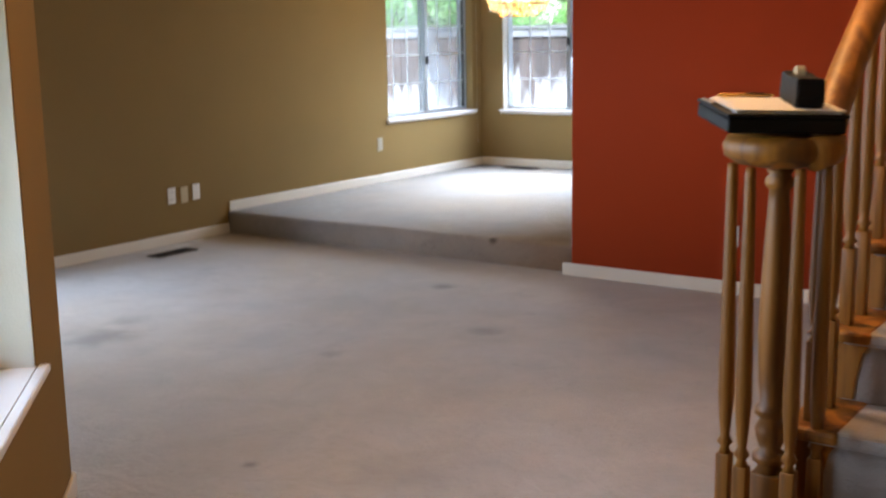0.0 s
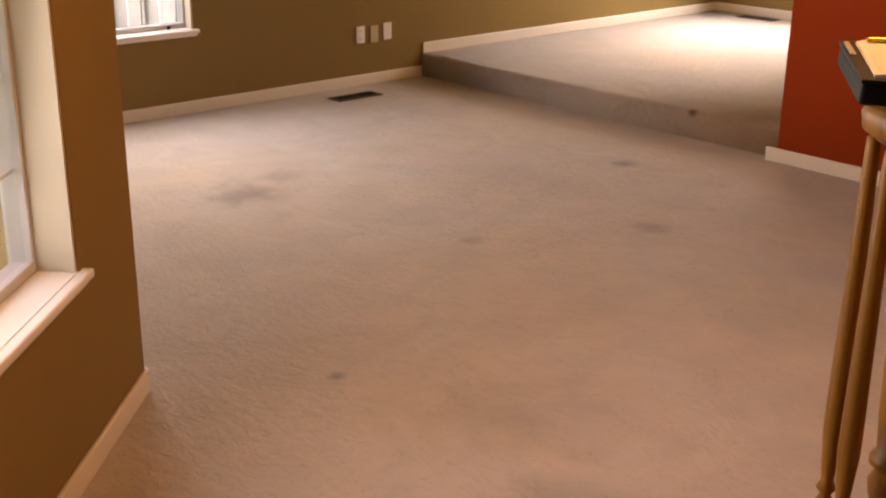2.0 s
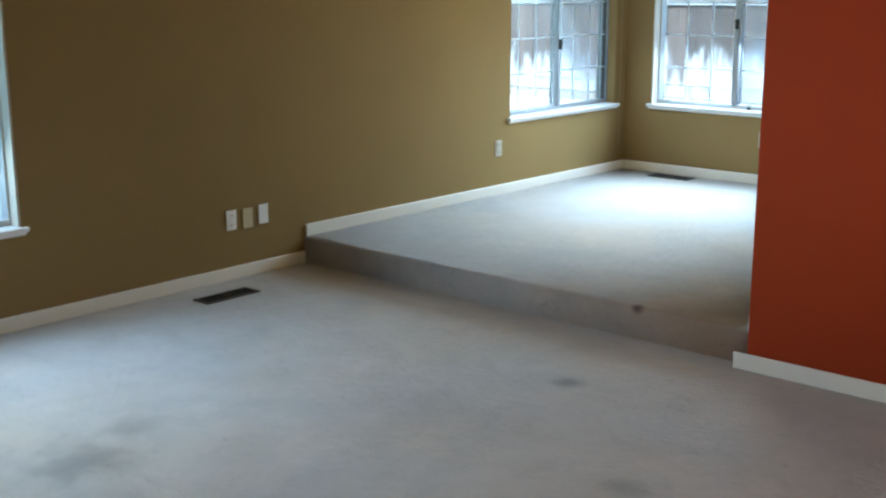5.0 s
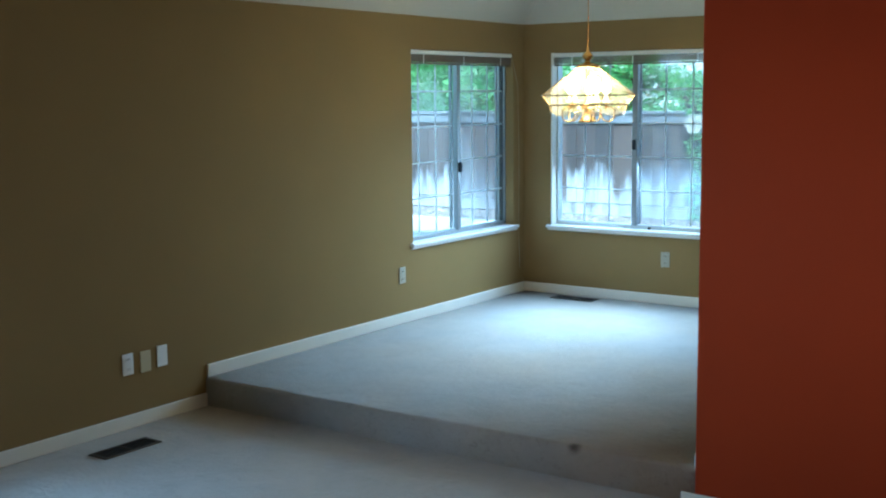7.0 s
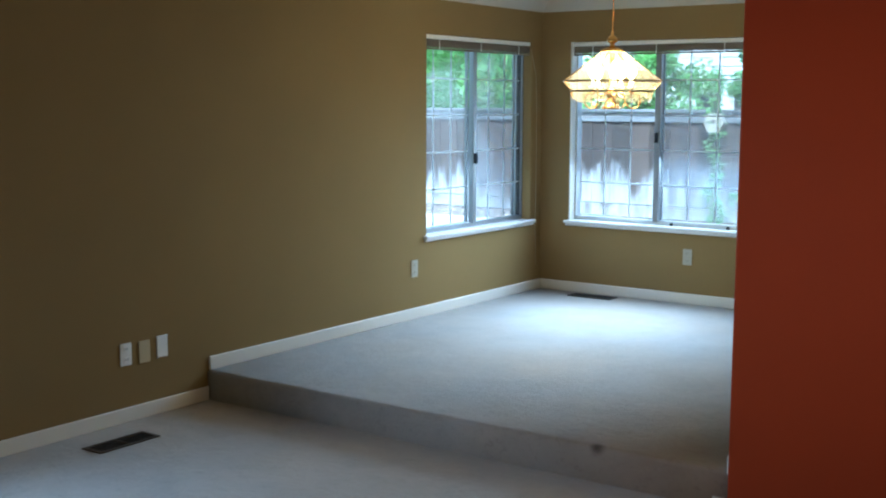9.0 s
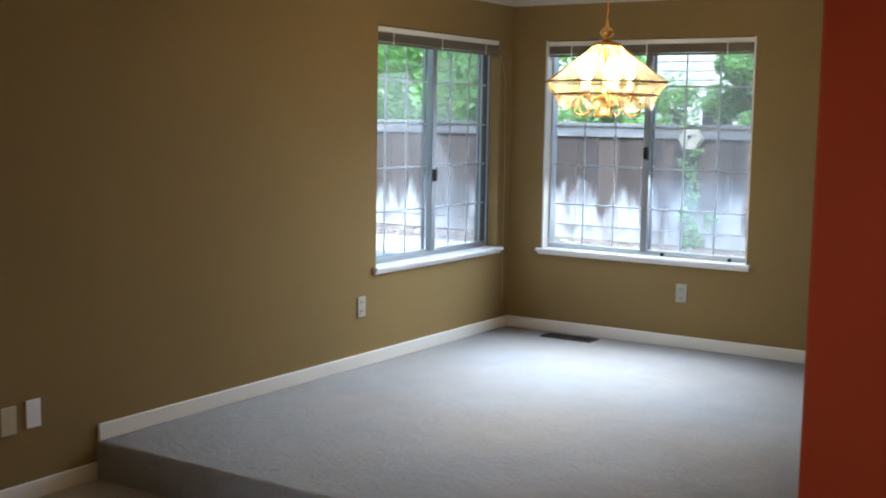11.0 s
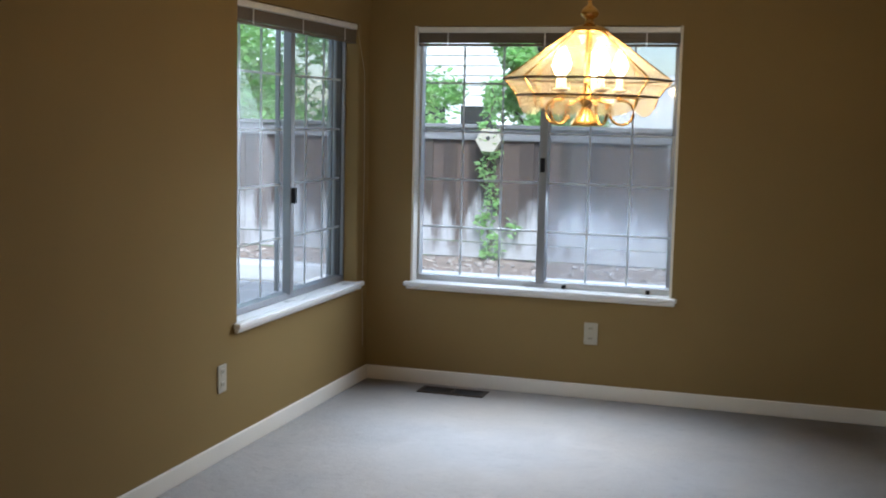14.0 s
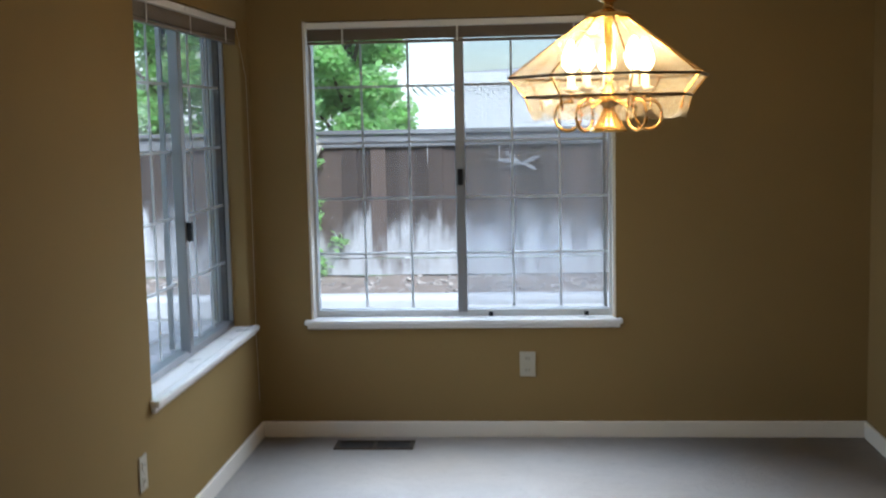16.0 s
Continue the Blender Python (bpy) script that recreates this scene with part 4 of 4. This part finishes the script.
def hedge(x0, x1, y0, y1, z1):
    rnd = random.Random(21)
    root = tagged(new("hedge"), "clipped dark green hedge beside the house", "hedge")
    bm = bmesh.new()
    for k in range(9):
        y = y0 + (y1 - y0) * (k + 0.5) / 9
        tube(bm, [((x0 + x1) / 2, y, GZ), ((x0 + x1) / 2 + 0.05, y + 0.04, z1 * 0.8)], [0.025, 0.01], 6)
    part("stems", bm, BARK, root)
    bm = bmesh.new()
    for _ in range(24000):
        u, v, w = rnd.random(), rnd.random(), rnd.random()
        f = rnd.randrange(3)
        p = Vector((x0 + (x1 - x0) * (u if f else 1 - 0.25 * u * u), y0 + (y1 - y0) * v, GZ + (z1 - GZ) * (1 - 0.25 * w * w if f == 1 else w)))
        p += Vector(noise.noise_vector(p * 3.0)) * 0.09
        s = 0.048 * rnd.uniform(0.6, 1.4)
        m = Euler((rnd.uniform(-1.2, 1.2), rnd.uniform(-1.2, 1.2), rnd.uniform(0, 6.28))).to_matrix()
        q = [bm.verts.new(p + m @ Vector(o) * s) for o in ((0, -0.6, 0), (0.38, 0, 0.12), (0, 0.7, 0), (-0.38, 0, 0.12))]
        bm.faces.new((q[0], q[1], q[2]))
        bm.faces.new((q[0], q[2], q[3]))
    part("foliage", bm, HEDGELEAF, root)
    return root


hedge(-8.25, -7.35, 1.6, 4.30, 0.90)


def vine():
    """A climbing plant and a pale hexagonal birdhouse on the fence."""
    rnd = random.Random(31)
    root = tagged(new("climbing_vine"), "thin green vine climbing the fence from the soil", "vine")
    pts = [(0.04 * math.sin(k * 1.7), -0.03 + 0.01 * math.cos(k), 0.22 + 0.13 * k) for k in range(14)]
    bm = bmesh.new()
    tube(bm, pts, 0.008, 6)
    part("stem", bm, BARK, root)
    bm = bmesh.new()
    leaf_cloud(bm, [(p, 0.09 + 0.03 * rnd.random()) for p in pts] + [((0.25, -0.03, 0.5), 0.1), ((0.05, -0.03, 0.3), 0.14)], 300, 0.055, rnd)
    part("leaves", bm, LEAF, root)
    root.location = (-7.13, 15.23, 0)
    bh = tagged(new("birdhouse"), "pale hexagonal wooden birdhouse hung on the fence", "birdhouse")
    bm = bmesh.new()
    lathe(bm, [(0.13, -0.05), (0.13, 0.05)], n=6)
    o = part("body", bm, IVORY, bh)
    o.matrix_local = pose(0, 0, 0, 90, 0, 0)
    bm = bmesh.new()
    lathe(bm, [(0.022, 0), (0.022, 0.003)], n=14)
    o = part("entrance", bm, DARK, bh)
    o.matrix_local = pose(0, -0.05, 0.02, 90)
    bh.location = (-7.13, 15.16, 1.385)


vine()


def neighbour():
    root = tagged(new("neighbour_house"), "white stucco neighbouring house with a low grey roof", "house")
    x0, x1, y0, y1, ze = -6.6, 6.0, 19.6, 27.0, 2.18
    boxes("wall", [(x0, x1, y0, y0 + 0.2, GZ, ze), (x0, x0 + 0.2, y0 + 0.2, y1, GZ, ze), (x1 - 0.2, x1, y0 + 0.2, y1, GZ, ze)], STUCCO, root)
    bm = bmesh.new()
    o = 0.12
    vs = [bm.verts.new(c) for c in ((x0 - o, y0 - o, ze), (x1 + o, y0 - o, ze), (x1 + o, y1 + o, ze), (x0 - o, y1 + o, ze), (x0 + 2.5, 23.5, ze + 0.30), (x1 - 2.5, 23.5, ze + 0.30))]
    for f in ((0, 1, 5, 4), (1, 2, 5), (2, 3, 4, 5), (3, 0, 4), (3, 2, 1, 0)):
        bm.faces.new([vs[i] for i in f])
    part("roof", bm, SHINGLE, root, "low grey shingle roof")
    boxes("fascia", [(x0 - o, x1 + o, y0 - o - 0.03, y0 - o, ze - 0.10, ze + 0.03)], STUCCO, root, "white fascia board")
    return root


neighbour()


def siding_house(x0, x1, y, top):
    """The side of a second house: overlapping clapboards, a small dark window and its trim, a roof edge."""
    root = tagged(new("siding_house"), "white clapboard house wall behind the garden trees", "house")
    boxes("wall", [(x0, x1, y + 0.03, y + 0.25, GZ, top)], STUCCO, root)
    bm = bmesh.new()
    box(bm, x0, x1, -0.012, 0.012, 0, 0.17)
    for v in bm.verts:
        v.co.y += 0.022 if v.co.z > 0.1 else 0.0
    me = mesh_of("clapboard", bm, STUCCO)
    z = 0.6
    while z < top - 0.15:
        b = new("clapboard", me)
        b.parent = root
        b.location = (0, y, z)
        z += 0.15
    win = boxes("window", [(x0 + 0.55, x0 + 1.75, y - 0.05, y - 0.01, 1.15, 1.78)], DARK, root, "small dark window")
    boxes("window_frame", [(x0 + 0.48, x0 + 0.55, y - 0.07, y - 0.01, 1.08, 1.85), (x0 + 1.75, x0 + 1.82, y - 0.07, y - 0.01, 1.08, 1.85), (x0 + 1.00, x0 + 1.24, y - 0.07, y - 0.051, 1.15, 1.78),
                           (x0 + 0.55, x0 + 1.75, y - 0.07, y - 0.01, 1.78, 1.85)], STUCCO, win, "white trim")
    bm = bmesh.new()
    box(bm, x0 - 0.3, x1 + 0.3, y - 0.35, y + 3.0, top, top + 0.12)
    for v in bm.verts:
        v.co.z += 0.35 * max(0.0, v.co.y - y)
    part("roof", bm, SHINGLE, root, "grey shingle roof edge")
    return root


siding_house(-10.4, -7.7, 21.0, 4.6)


def soil_chips():
    """Bark chips, pebbles and dry leaves strewn over the planting bed."""
    rnd = random.Random(77)
    bm = bmesh.new()
    for _ in range(900):
        x, y = rnd.uniform(-11.5, 1.2), rnd.uniform(14.32, 15.22)
        z = 0.10 + 0.07 * (y - 14.24) / 1.1 + 0.008
        vs = box(bm, -0.5, 0.5, -0.5, 0.5, -0.5, 0.5)
        m = Matrix.Translation((x, y, z)) @ Euler((rnd.uniform(-0.4, 0.4), rnd.uniform(-0.4, 0.4), rnd.uniform(0, 6.28))).to_matrix().to_4x4()
        m = m @ Matrix.Diagonal((rnd.uniform(0.02, 0.09), rnd.uniform(0.012, 0.035), rnd.uniform(0.008, 0.022), 1))
        for v in vs:
            v.co = m @ v.co
    return tagged(part("soil_chips", bm, CHIPS), "pale bark chips and pebbles strewn on the soil", "bark chips", kind="stuff")


soil_chips()


def dragonfly(x, y, z):
    """A pale sheet-metal dragonfly fixed to the fence boards."""
    root = tagged(new("fence_ornament"), "pale dragonfly-shaped metal ornament fixed to the fence", "ornament")
    bm = bmesh.new()
    tube(bm, [(-0.14, 0, -0.03), (-0.05, 0, -0.005), (0.05, 0, 0.01), (0.08, 0, 0.015)], [0.004, 0.008, 0.014, 0.010], 8)
    part("body", bm, ALU, root)
    for dx, tip in ((0.045, (0.20, 0.075)), (0.045, (0.17, -0.055)), (0.03, (-0.20, 0.045)), (0.03, (-0.12, 0.11))):
        bm = bmesh.new()
        path = [Vector((dx, -0.006, 0.01)).lerp(Vector((tip[0], -0.012, tip[1])), k / 5) for k in range(6)]
        tube(bm, path, [0.006, 0.014, 0.019, 0.020, 0.015, 0.004], 8, 0.9)
        for v in bm.verts:
            v.co.y = -0.012 + (v.co.y + 0.012) * 0.12
        part("wing", bm, ALU, root, "pale metal wing")
    root.location = (x, y, z)
    return root


dragonfly(-5.19, 15.262, 1.20)


def lattice(x0, x1, y, z0, z1):
    """A white diagonal lattice panel between rails, on two posts."""
    root = tagged(new("lattice_panel"), "white diagonal garden lattice standing beyond the fence", "lattice")
    boxes("rail", [(x0, x1, y - 0.02, y + 0.02, z1, z1 + 0.05), (x0, x1, y - 0.02, y + 0.02, z0 - 0.05, z0)], STUCCO, root, bevel=0.004)
    for x in (x0, x1):
        boxes("post", [(x - 0.04, x + 0.04, y - 0.04, y + 0.04, GZ, z1 + 0.08)], STUCCO, root, bevel=0.005)
    h = z1 - z0
    for s in (-1, 1):
        bm = bmesh.new()
        box(bm, -0.018, 0.018, -0.004, 0.004, -h * 0.72, h * 0.72)
        me = mesh_of("slat", bm, STUCCO)
        k = x0 + h / 2
        while k < x1 - h / 2:
            sl = new("slat", me)
            sl.parent = root
            sl.matrix_local = pose(k, y + 0.005 * s, (z0 + z1) / 2, 0, 45 * s, 0)
            k += 0.085
    return root


lattice(-6.5, -4.1, 17.8, 1.45, 2.02)


def flagstones(x0, x1, y0, y1, size):
    """Irregular flat stones laid on the patio bed, each with a worn edge and an open joint."""
    rnd = random.Random(52)
    nx, ny = int((x1 - x0) / size), int((y1 - y0) / size)
    knot = {(i, j): Vector((x0 + (x1 - x0) * i / nx + rnd.uniform(-0.13, 0.13) * (0 < i < nx), y0 + (y1 - y0) * j / ny + rnd.uniform(-0.13, 0.13) * (0 < j < ny), 0)) for i in range(nx + 1) for j in range(ny + 1)}
    for i in range(nx):
        for j in range(ny):
            c = [knot[i, j], knot[i + 1, j], knot[i + 1, j + 1], knot[i, j + 1]]
            mid = (c[0] + c[1] + c[2] + c[3]) / 4
            loop = []
            for a, b in zip(c, c[1:] + c[:1]):
                a, b = a + (mid - a) * 0.06, b + (mid - b) * 0.06
                loop += [a.lerp(b, 0.10), a.lerp(b, 0.5) + (a.lerp(b, 0.5) - mid) * rnd.uniform(-0.03, 0.03), a.lerp(b, 0.90)]
            z = GZ + 0.036 + rnd.uniform(-0.004, 0.006)
            bm = bmesh.new()
            low = [bm.verts.new((p.x - mid.x, p.y - mid.y, GZ + 0.022 - z)) for p in loop]
            top = [bm.verts.new(((p.x - mid.x) * 0.975, (p.y - mid.y) * 0.975, 0)) for p in loop]
            bm.faces.new(top)
            for k in range(len(loop)):
                bm.faces.new((low[k], low[(k + 1) % len(loop)], top[(k + 1) % len(loop)], top[k]))
            stone = part("flagstone", bm, FLAG, patio)
            stone.location = (mid.x, mid.y, z)


flagstones(-11.7, -2.2, YF + T + 0.05, 14.03, 0.62)
